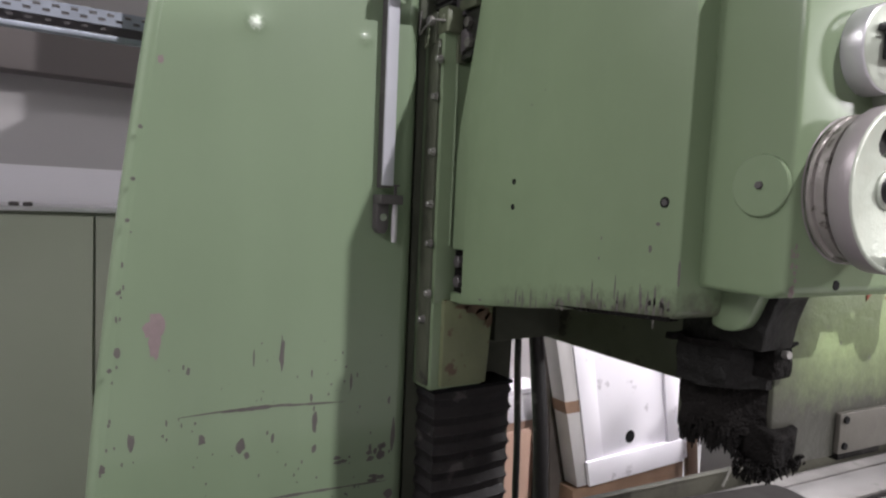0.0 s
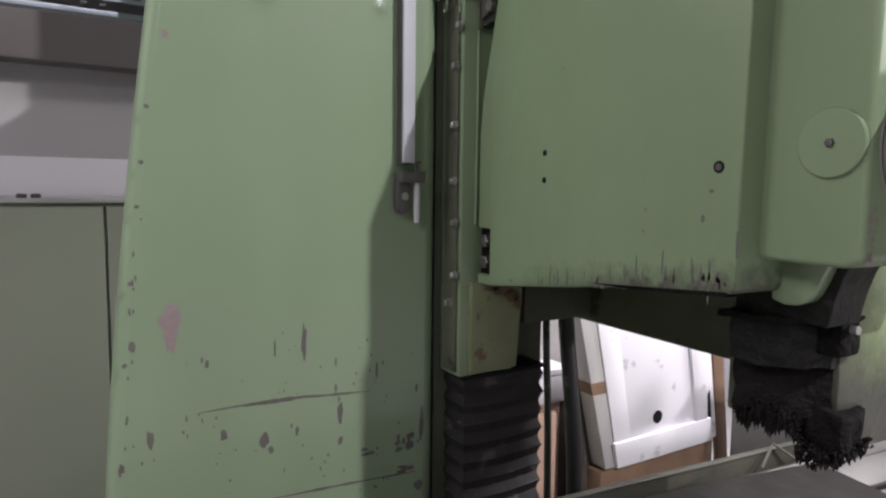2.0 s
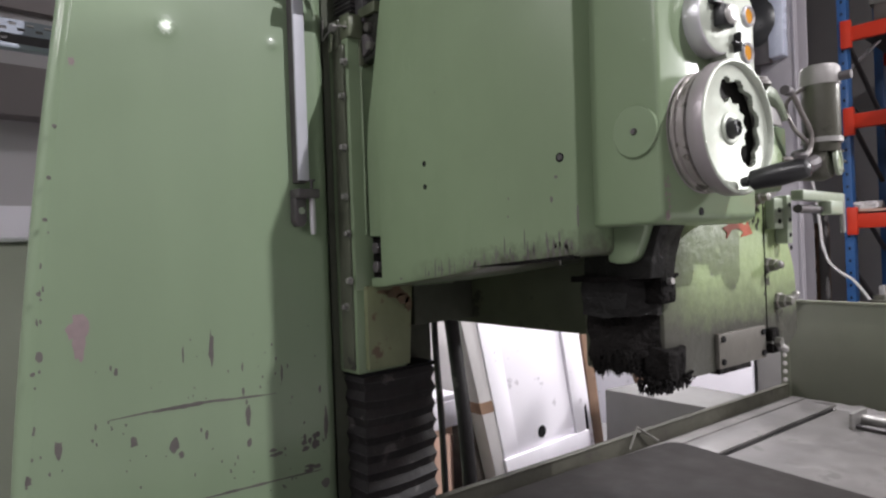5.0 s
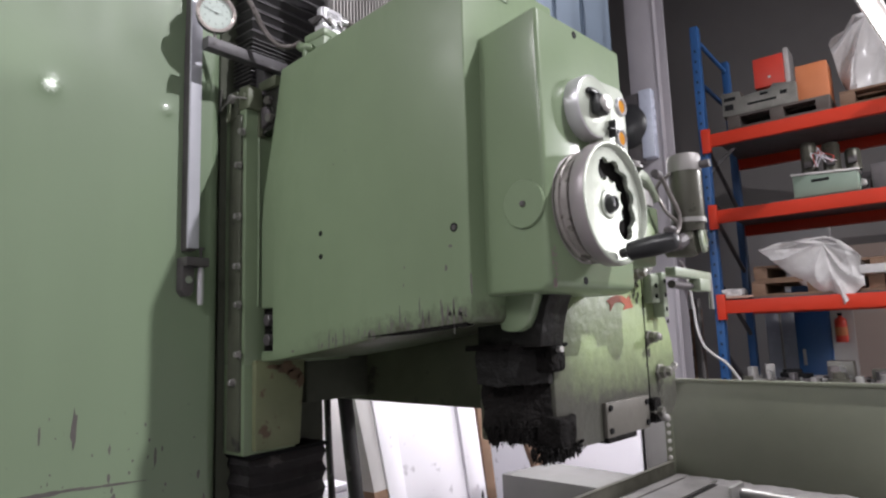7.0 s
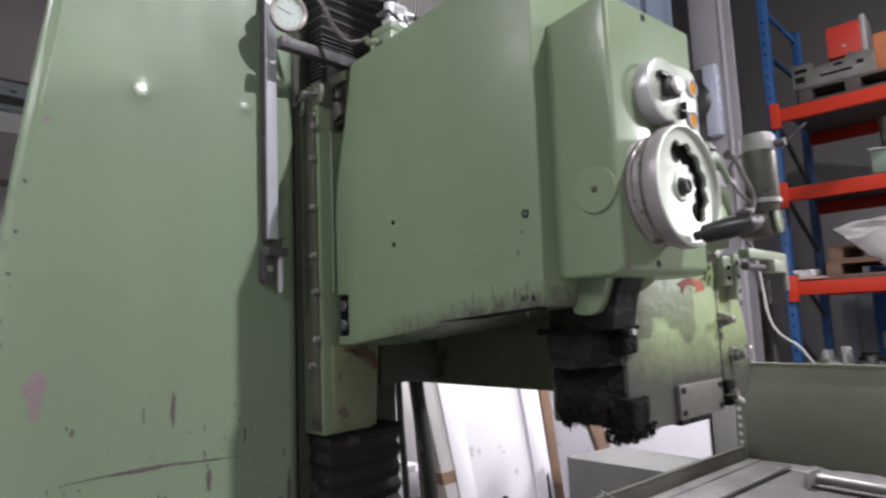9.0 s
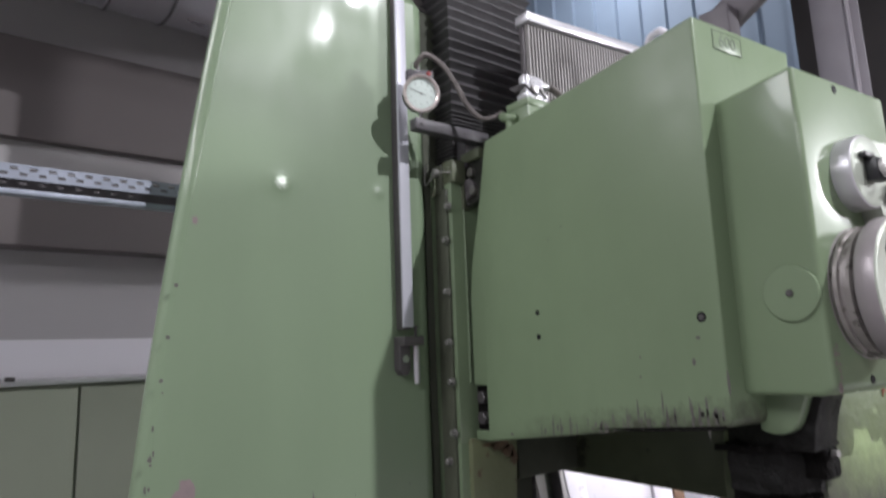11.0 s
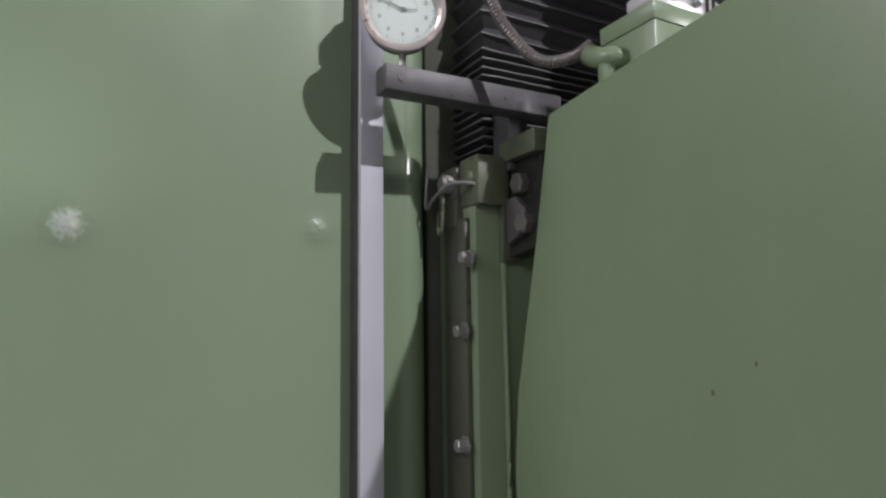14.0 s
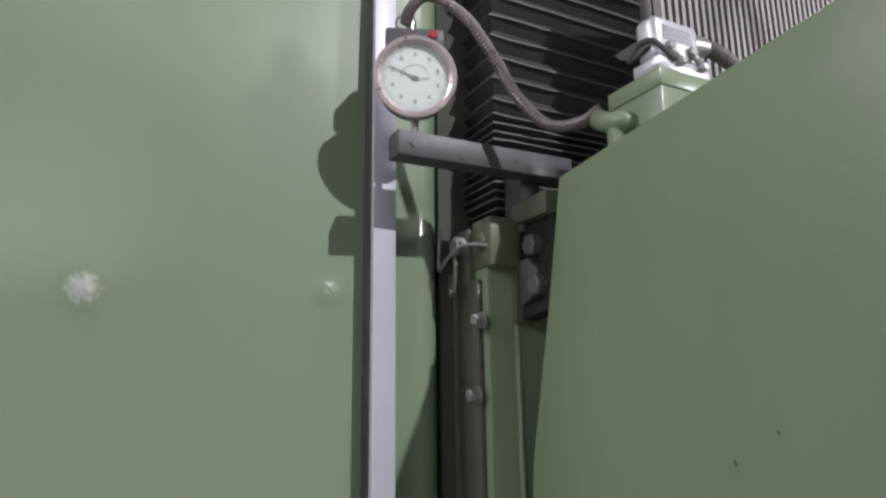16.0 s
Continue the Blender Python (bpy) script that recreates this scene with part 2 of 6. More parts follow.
M_DRUM = material("scuffed_grey_drum", (0.30, 0.275, 0.265), 0.42, 0.35, grain=0.3, scale=45, bump=0.06, spots=(0.085, 0.075, 0.065), spot_scale=32, spot_at=0.55)
M_DARK_STEEL = material("dark_oxidised_steel", (0.095, 0.086, 0.090), 0.5, 0.35, grain=0.2, scale=50, bump=0.012)
M_GRIME = material("black_oily_grime", (0.0085, 0.0075, 0.0072), 0.75, grain=0.4, scale=40, bump=0.25, spots=(0.03, 0.028, 0.026), spot_scale=60, spot_at=0.655, spec=0.10)
M_GRIME_BLACK = material("wet_black_grime", (0.006, 0.0055, 0.005), 0.5, grain=0.4, scale=30, bump=0.12, spec=0.25)
M_RUBBER = material("black_rubber", (0.022, 0.020, 0.021), 0.45, grain=0.3, scale=30, bump=0.05, spots=(0.085, 0.078, 0.076), spot_scale=16, spot_at=0.6)
M_BELLOWS_EDGE = material("bellows_fold_edge", (0.125, 0.12, 0.125), 0.42, grain=0.2, scale=40, bump=0.02)
M_PLASTIC = material("black_plastic_grip", (0.02, 0.02, 0.022), 0.32, grain=0.15, scale=30, bump=0.02)
M_TABLE = material("grey_cast_iron_table", (0.128, 0.120, 0.117), 0.5, 0.3, grain=0.14, scale=14, bump=0.05, spots=(0.11, 0.105, 0.10), spot_scale=7, spot_at=0.6, wash=0.55, wash_colour=(0.235, 0.222, 0.215), wash_scale=7)
M_TABLE_DARK = material("dark_oiled_cover_plate", (0.022, 0.0195, 0.0185), 0.72, 0.0, grain=0.2, scale=10, bump=0.03, wash=0.4, wash_colour=(0.036, 0.032, 0.030), wash_scale=4, spec=0.12)
M_DUST = material("grey_metal_dust", (0.30, 0.285, 0.28), 0.85, grain=0.2, scale=60, bump=0.1)
M_PLATE = material("dull_greased_cover_plate", (0.11, 0.103, 0.09), 0.5, 0.25, grain=0.15, scale=30, bump=0.02, spots=(0.09, 0.085, 0.075), spot_scale=22, spot_at=0.64)
M_RAIL = material("grimy_trough_rail", (0.058, 0.056, 0.044), 0.6, 0.0, spec=0.2, grain=0.25, scale=18, bump=0.06, spots=(0.045, 0.04, 0.035), spot_scale=11, spot_at=0.6)
M_WALL = material("grey_plaster_wall", (0.36, 0.345, 0.35), 0.8, grain=0.06, scale=3, bump=0.04)
M_WALL_WHITE = material("white_painted_wall", (0.66, 0.64, 0.68), 0.7, grain=0.04, scale=3, bump=0.03)
M_BROWN_DARK = material("dark_brown_cladding", (0.115, 0.10, 0.10), 0.7, grain=0.08, scale=2, bump=0.03)
M_GALV = material("galvanised_strut", (0.25, 0.27, 0.32), 0.5, 0.5, grain=0.08, scale=20, bump=0.02)
M_GALV_DARK = material("dark_galvanised_duct", (0.50, 0.50, 0.53), 0.30, 0.8, grain=0.15, scale=5, bump=0.02)
M_BLUE_SHEET = material("blue_grey_corrugated_sheet", (0.17, 0.22, 0.29), 0.55, 0.0, grain=0.1, scale=3, bump=0.01, spec=0.3)
M_LIFT = material("grey_lifting_arm_paint", (0.16, 0.145, 0.16), 0.5, 0.2, grain=0.12, scale=30, bump=0.01)
M_CONCRETE = material("grey_concrete", (0.33, 0.31, 0.335), 0.8, grain=0.1, scale=4, bump=0.06)
# grey darkened to stand for the weak light high on the wall
M_WALL_DIM = material("dimmed_grey_plaster", (0.16, 0.15, 0.148), 0.85, grain=0.08, scale=3, bump=0.04)
M_BASE = material("dusty_grey_base_paint", (0.15, 0.145, 0.14), 0.6, grain=0.15, scale=6, bump=0.04)
M_FLOOR = material("grey_workshop_floor", (0.34, 0.33, 0.33), 0.55, grain=0.15, scale=3, bump=0.03)
M_CEILING = material("dark_hall_ceiling", (0.20, 0.20, 0.21), 0.8, grain=0.1, scale=2, bump=0.02)
M_RACK_BLUE = material("blue_rack_steel", (0.022, 0.085, 0.24), 0.4, grain=0.08, scale=8, bump=0.01)
M_RACK_ORANGE = material("orange_red_rack_beam", (0.52, 0.034, 0.012), 0.5, spec=0.3, grain=0.06, scale=8, bump=0.01)
M_WOOD = material("pallet_wood", (0.19, 0.115, 0.075), 0.75, grain=0.25, scale=14, bump=0.06)
M_WOOD_DARK = material("oil_soaked_wood", (0.075, 0.062, 0.055), 0.7, grain=0.3, scale=14, bump=0.06)
M_CRATE = material("pinkish_raw_wood", (0.42, 0.27, 0.21), 0.7, grain=0.15, scale=14, bump=0.05)
M_BOARD = material("white_board_paint", (0.80, 0.77, 0.83), 0.5, grain=0.04, scale=6, bump=0.02, spots=(0.55, 0.52, 0.57), spot_scale=9, spot_at=0.63)
M_BOARD_EDGE = material("grey_board_edge", (0.42, 0.40, 0.40), 0.6, grain=0.1, scale=12, bump=0.03)
M_SHEET = material("grey_plastic_sheet", (0.56, 0.54, 0.54), 0.28, grain=0.12, scale=12, bump=0.03)
M_RED = material("red_paint", (0.62, 0.05, 0.03), 0.4, grain=0.08, scale=14)
M_ORANGE = material("orange_paint", (0.52, 0.17, 0.065), 0.5, grain=0.08, scale=14)
M_DIAL = material("pale_dial_face", (0.70, 0.78, 0.74), 0.4, grain=0.02, scale=20, bump=0)
M_PALE_GREEN = material("pale_grey_green_housing_paint", (0.19, 0.25, 0.20), 0.45, grain=0.1, scale=10, bump=0.02, spots=(0.16, 0.19, 0.16), spot_scale=14, spot_at=0.68)
M_BEIGE = material("beige_painted_wall", (0.47, 0.375, 0.325), 0.75, grain=0.08, scale=3, bump=0.03)
M_BRASS = material("rose_brass_bezel", (0.66, 0.585, 0.565), 0.36, 0.75, grain=0.15, scale=90, bump=0.02, spots=(0.26, 0.19, 0.17), spot_scale=70, spot_at=0.60)
M_HOSE = material("grey_flexible_conduit", (0.175, 0.155, 0.15), 0.4, 0.35, grain=0.2, scale=60, bump=0.02, spots=(0.06, 0.05, 0.045), spot_scale=45, spot_at=0.58)
M_BLACK = material("black_paint", (0.010, 0.010, 0.011), 0.6, grain=0.1, scale=20, spec=0.1)
M_SCREEN = material("milky_plastic", (0.47, 0.50, 0.60), 0.25, grain=0.05, scale=8, bump=0.01)
M_PAPER = material("pale_sheet_metal", (0.52, 0.50, 0.49), 0.45, 0.3, grain=0.06, scale=10, bump=0.01)
M_AMBER = material("amber_lens", (0.46, 0.20, 0.02), 0.85, grain=0.05, scale=20, bump=0, spec=0.1)


# ---- mesh helpers ----
def mesh_ob(name, bm, mat, smooth=False, angle=35):
    bmesh.ops.recalc_face_normals(bm, faces=bm.faces)
    me = bpy.data.meshes.new(name)
    if smooth:
        for fc in bm.faces:
            fc.smooth = True
        for e in bm.edges:
            if len(e.link_faces) == 2 and e.calc_face_angle(0) > radians(angle):
                e.smooth = False
    bm.to_mesh(me)
    bm.free()
    me.materials.append(mat)
    return new(name, me)


def part(name, bm, mat, parent, label="", smooth=True, angle=35):
    ob = mesh_ob(name, bm, mat, smooth, angle)
    ob.parent = parent
    if label:
        ob["label"] = label
    return ob


def thing(name, label, category, at=(0, 0, 0), group="", kind=""):
    ob = new(name)
    ob.location = at
    return tagged(ob, label, category, group, kind)


def solid(name, bm, mat, label="", category="", group="", kind="", smooth=True):
    return tagged(mesh_ob(name, bm, mat, smooth), label, category, group, kind)


def box(x0, y0, z0, x1, y1, z1, bevel=0.0, bm=None, seg=2):
    own = bmesh.new()
    bmesh.ops.create_cube(own, size=1)
    for v in own.verts:
        v.co = Vector(((x0 + x1) / 2 + v.co.x * (x1 - x0), (y0 + y1) / 2 + v.co.y * (y1 - y0), (z0 + z1) / 2 + v.co.z * (z1 - z0)))
    if bevel:
        bmesh.ops.bevel(own, geom=own.edges[:], offset=bevel, segments=seg, affect="EDGES", profile=0.5)
    return add(bm, own)


def add(bm, own):
    if bm is None:
        return own
    me = bpy.data.meshes.new("tmp")
    own.to_mesh(me)
    own.free()
    bm.from_mesh(me)
    bpy.data.meshes.remove(me)
    return bm


def prism(points, axis, lo, hi, bevel=0.0, bm=None, seg=2):
    """A flat outline pushed from lo to hi along an axis; points are the two other coordinates in xyz order."""
    own = bmesh.new()
    place = {"x": lambda a, b, c: (c, a, b), "y": lambda a, b, c: (a, c, b), "z": lambda a, b, c: (a, b, c)}[axis]
    low = [own.verts.new(place(a, b, lo)) for a, b in points]
    high = [own.verts.new(place(a, b, hi)) for a, b in points]
    own.faces.new(low)
    own.faces.new(high)
    for i in range(len(points)):
        j = (i + 1) % len(points)
        own.faces.new((low[i], low[j], high[j], high[i]))
    bmesh.ops.recalc_face_normals(own, faces=own.faces)
    if bevel:
        bmesh.ops.bevel(own, geom=own.edges[:], offset=bevel, segments=seg, affect="EDGES", profile=0.5)
    return add(bm, own)


def rod(a, b, r, r2=None, sides=16, bm=None, caps=True):
    own = bmesh.new()
    a, b = Vector(a), Vector(b)
    bmesh.ops.create_cone(own, cap_ends=caps, segments=sides, radius1=r, radius2=r if r2 is None else r2, depth=(b - a).length)
    turn = (b - a).to_track_quat("Z", "Y").to_matrix().to_4x4()
    bmesh.ops.transform(own, matrix=Matrix.Translation((a + b) / 2) @ turn, verts=own.verts[:])
    return add(bm, own)


def lathe(profile, a, axis, sides=40, bm=None):
    """A turned shape: profile of (along, radius) from the point a along an axis."""
    own = bmesh.new()
    m = Matrix.Translation(a) @ Vector(axis).to_track_quat("Z", "Y").to_matrix().to_4x4()
    rings = []
    for h, r in profile:
        if r < 1e-6:
            rings.append([own.verts.new(m @ Vector((0, 0, h)))])
        else:
            rings.append([own.verts.new(m @ Vector((r * math.cos(2 * math.pi * k / sides), r * math.sin(2 * math.pi * k / sides), h))) for k in range(sides)])
    for p, q in zip(rings, rings[1:]):
        for k in range(sides):
            j = (k + 1) % sides
            if len(p) == 1 and len(q) == 1:
                continue
            if len(p) == 1:
                own.faces.new((p[0], q[j], q[k]))
            elif len(q) == 1:
                own.faces.new((p[k], p[j], q[0]))
            else:
                own.faces.new((p[k], p[j], q[j], q[k]))
    return add(bm, own)


def smooth_line(points, steps=8):
    pts = [Vector(p) for p in points]
    pts = [2 * pts[0] - pts[1], *pts, 2 * pts[-1] - pts[-2]]
    out = []
    for i in range(1, len(pts) - 2):
        p0, p1, p2, p3 = pts[i - 1:i + 3]
        for s in range(steps):
            t = s / steps
            out.append(0.5 * (2 * p1 + (p2 - p0) * t + (2 * p0 - 5 * p1 + 4 * p2 - p3) * t * t + (3 * p1 - p0 - 3 * p2 + p3) * t ** 3))
    out.append(pts[-2])
    return out


def tube(points, r, sides=10, bm=None, steps=8, ribs=0.0):
    """A bent pipe through the points; ribs: how far each second ring stands out."""
    own = bmesh.new()
    line = smooth_line(points, steps) if steps > 1 else [Vector(p) for p in points]
    rings = []
    for i, p in enumerate(line):
        d = line[min(i + 1, len(line) - 1)] - line[max(i - 1, 0)]
        m = Matrix.Translation(p) @ d.to_track_quat("Z", "Y").to_matrix().to_4x4()
        rr = r + (ribs if i % 2 else 0)
        rings.append([own.verts.new(m @ Vector((rr * math.cos(2 * math.pi * k / sides), rr * math.sin(2 * math.pi * k / sides), 0))) for k in range(sides)])
    for p, q in zip(rings, rings[1:]):
        for k in range(sides):
            j = (k + 1) % sides
            own.faces.new((p[k], p[j], q[j], q[k]))
    own.faces.new(rings[0])
    own.faces.new(rings[-1][::-1])
    return add(bm, own)


# The front of the head and the table stand a little askew to its side cover.
SKEW = Vector((0.995, -0.0995, 0)), Vector((0.0995, 0.995, 0))


def skewed(x, y, z=0.0, a=0.0):
    """A matrix whose x axis leaves the head's front and whose y axis runs along it."""
    m = Matrix.Identity(4)
    m.col[0][:3], m.col[1][:3], m.col[3][:3] = SKEW[0], SKEW[1], (x, y, z)
    return m


def moved(bm, m):
    bmesh.ops.transform(bm, matrix=m, verts=bm.verts[:])
    return bm


# ---- the hall ----
def wall_box(name, b, mat, label):
    return solid(name, box(*b), mat, label, "wall", kind="structure", smooth=False)


solid("floor", box(-4, -7, FLOOR - 0.2, 9, 7.2, FLOOR), M_FLOOR, "grey concrete workshop floor with a worn surface", "floor", kind="structure")
solid("ceiling", box(-4, -7, 6.2, 9, 7.2, 6.4), M_CEILING, "dark ceiling of the workshop hall", "ceiling", kind="structure")
wall_box("wall_south", (-4, -7.2, FLOOR, 9, -7, 6.2), M_WALL, "plain grey hall wall")
wall_box("wall_east", (9, -7.2, FLOOR, 9.2, 7.4, 6.2), M_WALL, "plain grey hall wall")
wall_box("wall_north", (-4, 7.2, FLOOR, 9, 7.4, 6.2), M_WALL_DIM, "hall wall behind the storage rack, grey darkened for dim light")
WX = -1.78
wall_box("wall_far_west", (-4.2, 1.7, FLOOR, -4, 7.2, 6.2), M_WALL, "plain grey hall wall")
wall_box("wall_west", (WX - 0.2, -7, FLOOR, WX, 1.85, 6.2), M_WALL, "grey plastered hall wall behind the cabinet")
solid("wall_band", box(WX, -7, 2.32, WX + 0.05, 0.6, 2.71), M_BROWN_DARK, "dark brown band across the hall wall", "wall cladding", kind="structure")
solid("wall_base", box(WX, -7, 1.43, WX + 0.03, 0.6, 1.578), M_WALL_WHITE, "white painted strip of the hall wall", "wall panel", kind="structure")
solid("wall_strip", box(WX, -7, 1.905, WX + 0.12, 0.6, 2.09, 0.004), M_BROWN_DARK, "dark strip standing out along the hall wall", "beam", kind="structure")
def duct_mesh():
    prof, y = [], -6.5
    while y < 0.5:
        prof += [(y, 0.42), (y + 0.183, 0.42), (y + 0.186, 0.426), (y + 0.19, 0.426), (y + 0.193, 0.42)]
        y += 0.195
    return lathe(prof, (WX + 0.48, 0, 3.16), (0, 1, 0), 40)


duct = thing("ventilation_duct", "large dark ribbed ventilation duct under the ceiling", "air duct")
part("pipe", duct_mesh(), M_GALV_DARK, duct)
for k in range(36):
    y = -6.314 + 0.195 * k
    part("seam", lathe([(y, 0.4255), (y, 0.4285), (y + 0.009, 0.4285), (y + 0.009, 0.4255)], (WX + 0.48, 0, 3.16), (0, 1, 0), 40), M_DARK_STEEL, duct)
for y in (-5.0, -2.6, -0.2):
    part("hanger", rod((WX + 0.48, y, 3.58), (WX + 0.48, y, 6.2), 0.008, sides=6), M_DARK_STEEL, duct)


def corrugated(x0, x1, y, z0, z1, pitch, depth):
    bm = bmesh.new()
    prof, x = [], x0
    while x < x1:
        for dx, dy in ((0, 0), (0.80, 0), (0.84, depth), (0.96, depth)):
            prof.append((x + dx * pitch, y - dy))
        x += pitch
    lo = [bm.verts.new((a, b, z0)) for a, b in prof]
    hi = [bm.verts.new((a, b, z1)) for a, b in prof]
    for i in range(len(prof) - 1):
        bm.faces.new((lo[i], lo[i + 1], hi[i + 1], hi[i]))
    return bm


sheet = solid("wall_sheet", corrugated(-3.98, -0.95, 3.9, FLOOR, 6.2, 0.26, 0.03), M_BLUE_SHEET, "blue-grey corrugated sheet metal hall wall", "wall", kind="structure", smooth=False)
bm = box(-0.90, 4.30, FLOOR, -0.63, 4.315, 6.2, 0.003)
box(-0.90, 4.52, FLOOR, -0.63, 4.535, 6.2, 0.003, bm)
box(-0.772, 4.315, FLOOR, -0.758, 4.52, 6.2, bm=bm)
box(-0.655, 4.285, FLOOR, -0.64, 4.302, 6.2, 0.003, bm)
solid("pillar", bm, M_CONCRETE, "grey steel H-beam hall pillar with a cable", "pillar", kind="structure")
solid("wall_return", box(-4, 3.95, FLOOR, -1.0, 4.1, 6.2), M_CONCRETE, "plain backing wall of the corrugated sheet", "wall", kind="structure")


# ---- column of the milling machine ----
CX = -0.313


def left_edge(z):
    return -0.748 + 0.07 * (z - 0.905) + 0.038 * (z - 0.905) ** 2


DENTS = [(-0.27, 2.33, 0.0015, 0.05), (-0.36, 2.2, 0.002, 0.05), (-0.55, 1.6, -0.0015, 0.10), (-0.40, 1.5, 0.0016, 0.12), (-0.3, 1.15, -0.0014, 0.1),
         (-0.446, 1.858, 0.0026, 0.020), (-0.203, 1.862, 0.0020, 0.011)]


def lean(y):
    return 0.06 * (y + 0.30)


def twist(y, z):
    k = max(0.0, min(1.0, (z - 1.95) / 0.4))
    return 0.045 * (y + 0.30) * k * k * (3 - 2 * k)


def front_x(y, z):
    x = CX + lean(y) + twist(y, z) + 0.0012 * noise.noise(Vector((y * 3.1, z * 2.3, 0.3)))
    for yy, zz, h, s in DENTS:
        x += h * math.exp(-((y - yy) ** 2 + (z - zz) ** 2) / (2 * s * s))
    return x


def column_mesh():
    bm = bmesh.new()
    top, low = 2.415, FLOOR
    zs = [low, 0.2, 0.5] + list(np.arange(0.7, top - 0.03, 0.004)) + [top - 0.03, top - 0.015, top - 0.005, top]
    rows = []
    r, q = 0.022, 0.035
    for z in zs:
        a, b = left_edge(z), -0.058
        pull = max(0.0, z - (top - 0.03))
        back = pull * 0.7
        ring = [(-1.05, a + 0.30)]
        for k in range(7):
            w = math.pi / 2 * k / 6
            ring.append((CX + lean(a) + twist(a, z) - r + r * math.sin(w), a + r - r * math.cos(w)))
        ys = np.linspace(a + r + 0.002, b - q - 0.001, 190)
        ring = ring[:8] + [(front_x(y, z), y) for y in ys]
        for k in range(7):
            w = math.pi / 2 * k / 6
            ring.append((CX + lean(b - q) + twist(b - q, z) - q + q * math.cos(w), b - q + q * math.sin(w)))
        ring += [(CX - 0.09, b), (CX - 0.09, 0.298), (-1.05, 0.298)]
        rows.append([bm.verts.new((x - back, y, z)) for x, y in ring])
    for p, s in zip(rows, rows[1:]):
        for k in range(len(p)):
            j = (k + 1) % len(p)
            bm.faces.new((p[k], p[j], s[j], s[k]))
    bm.faces.new(rows[0])
    bm.faces.new(rows[-1])
    return bm


column = thing("machine_column", "tall pale green gloss-painted milling machine column with chipped paint", "machine column")
part("body", column_mesh(), M_COLUMN, column, smooth=True, angle=40)
def blister(y0, z0, size, relief, seed):
    """A small wrinkled patch on the column's paint with a ragged outline."""
    bm = bmesh.new()
    n_ = 44
    grid = {}
    for i in range(n_ + 1):
        for j in range(n_ + 1):
            u, v = 2 * i / n_ - 1, 2 * j / n_ - 1
            edge = 1.0 + 0.30 * noise.noise(Vector((2.2 * u, 2.2 * v, seed)))
            d = math.hypot(u, v) / edge
            if d > 1:
                continue
            y, z = y0 + u * size, z0 + v * size
            h = (1 - d * d) * (0.0004 + relief * noise.noise(Vector((y * 190, z * 190, seed))) + 0.45 * relief * noise.noise(Vector((y * 430, z * 430, seed))))
            grid[i, j] = bm.verts.new((front_x(y, z) + 0.0002 + h, y, z))
    for i in range(n_):
        for j in range(n_):
            q = [grid.get(k) for k in ((i, j), (i + 1, j), (i + 1, j + 1), (i, j + 1))]
            if all(q):
                bm.faces.new(q)
    return bm


# the first patch carries the painted glint
part("glint_patch", blister(-0.446, 1.858, 0.0260, 0.00032, 3.0), M_SHINE, column, "small lamp glint painted on the column's front", angle=180)
part("glint_patch", blister(-0.203, 1.862, 0.0150, 0.00030, 5.0), M_BLISTER, column, angle=180)
part("top_plate", prism([(-0.36, -0.60), (-0.36, 0.0), (-1.03, 0.0), (-1.03, -0.32)], "z", 2.415, 2.44, 0.004), M_STEEL_DULL, column, "bare rusty steel top plate")
part("back_cover", box(-0.92, -0.40, 2.438, -0.37, 0.0, 3.2, 0.006), M_COVER, column, "bare rust-flecked sheet steel cover above the column")
part("guideway", box(CX - 0.085, -0.054, 0.3, CX - 0.012, 0.278, 2.40, 0.003), M_WAY, column, "dark oily slideway")


def blob(bm, y, z, w, h, seed, lean=0.0, points=11):
    rnd = random.Random(seed)
    ring = []
    for k in range(points):
        a = 2 * math.pi * k / points
        s = rnd.uniform(0.6, 1.15)
        py, pz = y + w / 2 * s * math.cos(a) + lean * h / 2 * s * math.sin(a), z + h / 2 * s * math.sin(a)
        ring.append(bm.verts.new((front_x(py, pz) + 0.0006, py, pz)))
    bm.faces.new(ring)


# chips and scratches: y, z, width, height
CHIPS = [(-0.697, 1.179, 0.011, 0.024), (-0.721, 0.945, 0.011, 0.018), (-0.671, 0.995, 0.011, 0.041), (-0.538, 0.981, 0.015, 0.024), (-0.457, 0.959, 0.020, 0.037), (-0.445, 0.933, 0.011, 0.014),
         (-0.39, 0.965, 0.007, 0.023), (-0.434, 1.147, 0.005, 0.046), (-0.373, 1.154, 0.011, 0.082), (-0.304, 1.103, 0.005, 0.023), (-0.304, 1.045, 0.006, 0.023), (-0.295, 0.988, 0.014, 0.047),
         (-0.295, 0.927, 0.012, 0.020), (-0.21, 1.072, 0.007, 0.040), (-0.566, 1.13, 0.008, 0.016), (-0.606, 1.027, 0.004, 0.014), (-0.225, 0.891, 0.045, 0.013), (-0.141, 0.896, 0.044, 0.028),
         (-0.125, 0.832, 0.054, 0.014), (-0.105, 0.783, 0.021, 0.029), (-0.098, 0.93, 0.010, 0.080), (-0.111, 1.019, 0.007, 0.022)]
bm = bmesh.new()
rnd = random.Random(21)
for i, (y, z, w, h) in enumerate(CHIPS):
    if w > 0.03:
        for k in range(7):
            blob(bm, y + rnd.uniform(-0.5, 0.5) * w, z + rnd.uniform(-0.6, 0.6) * h, w * rnd.uniform(0.15, 0.5), h * rnd.uniform(0.4, 0.9), 300 + i * 9 + k)
    else:
        blob(bm, y, z, w * 1.15, h * 1.1, i)
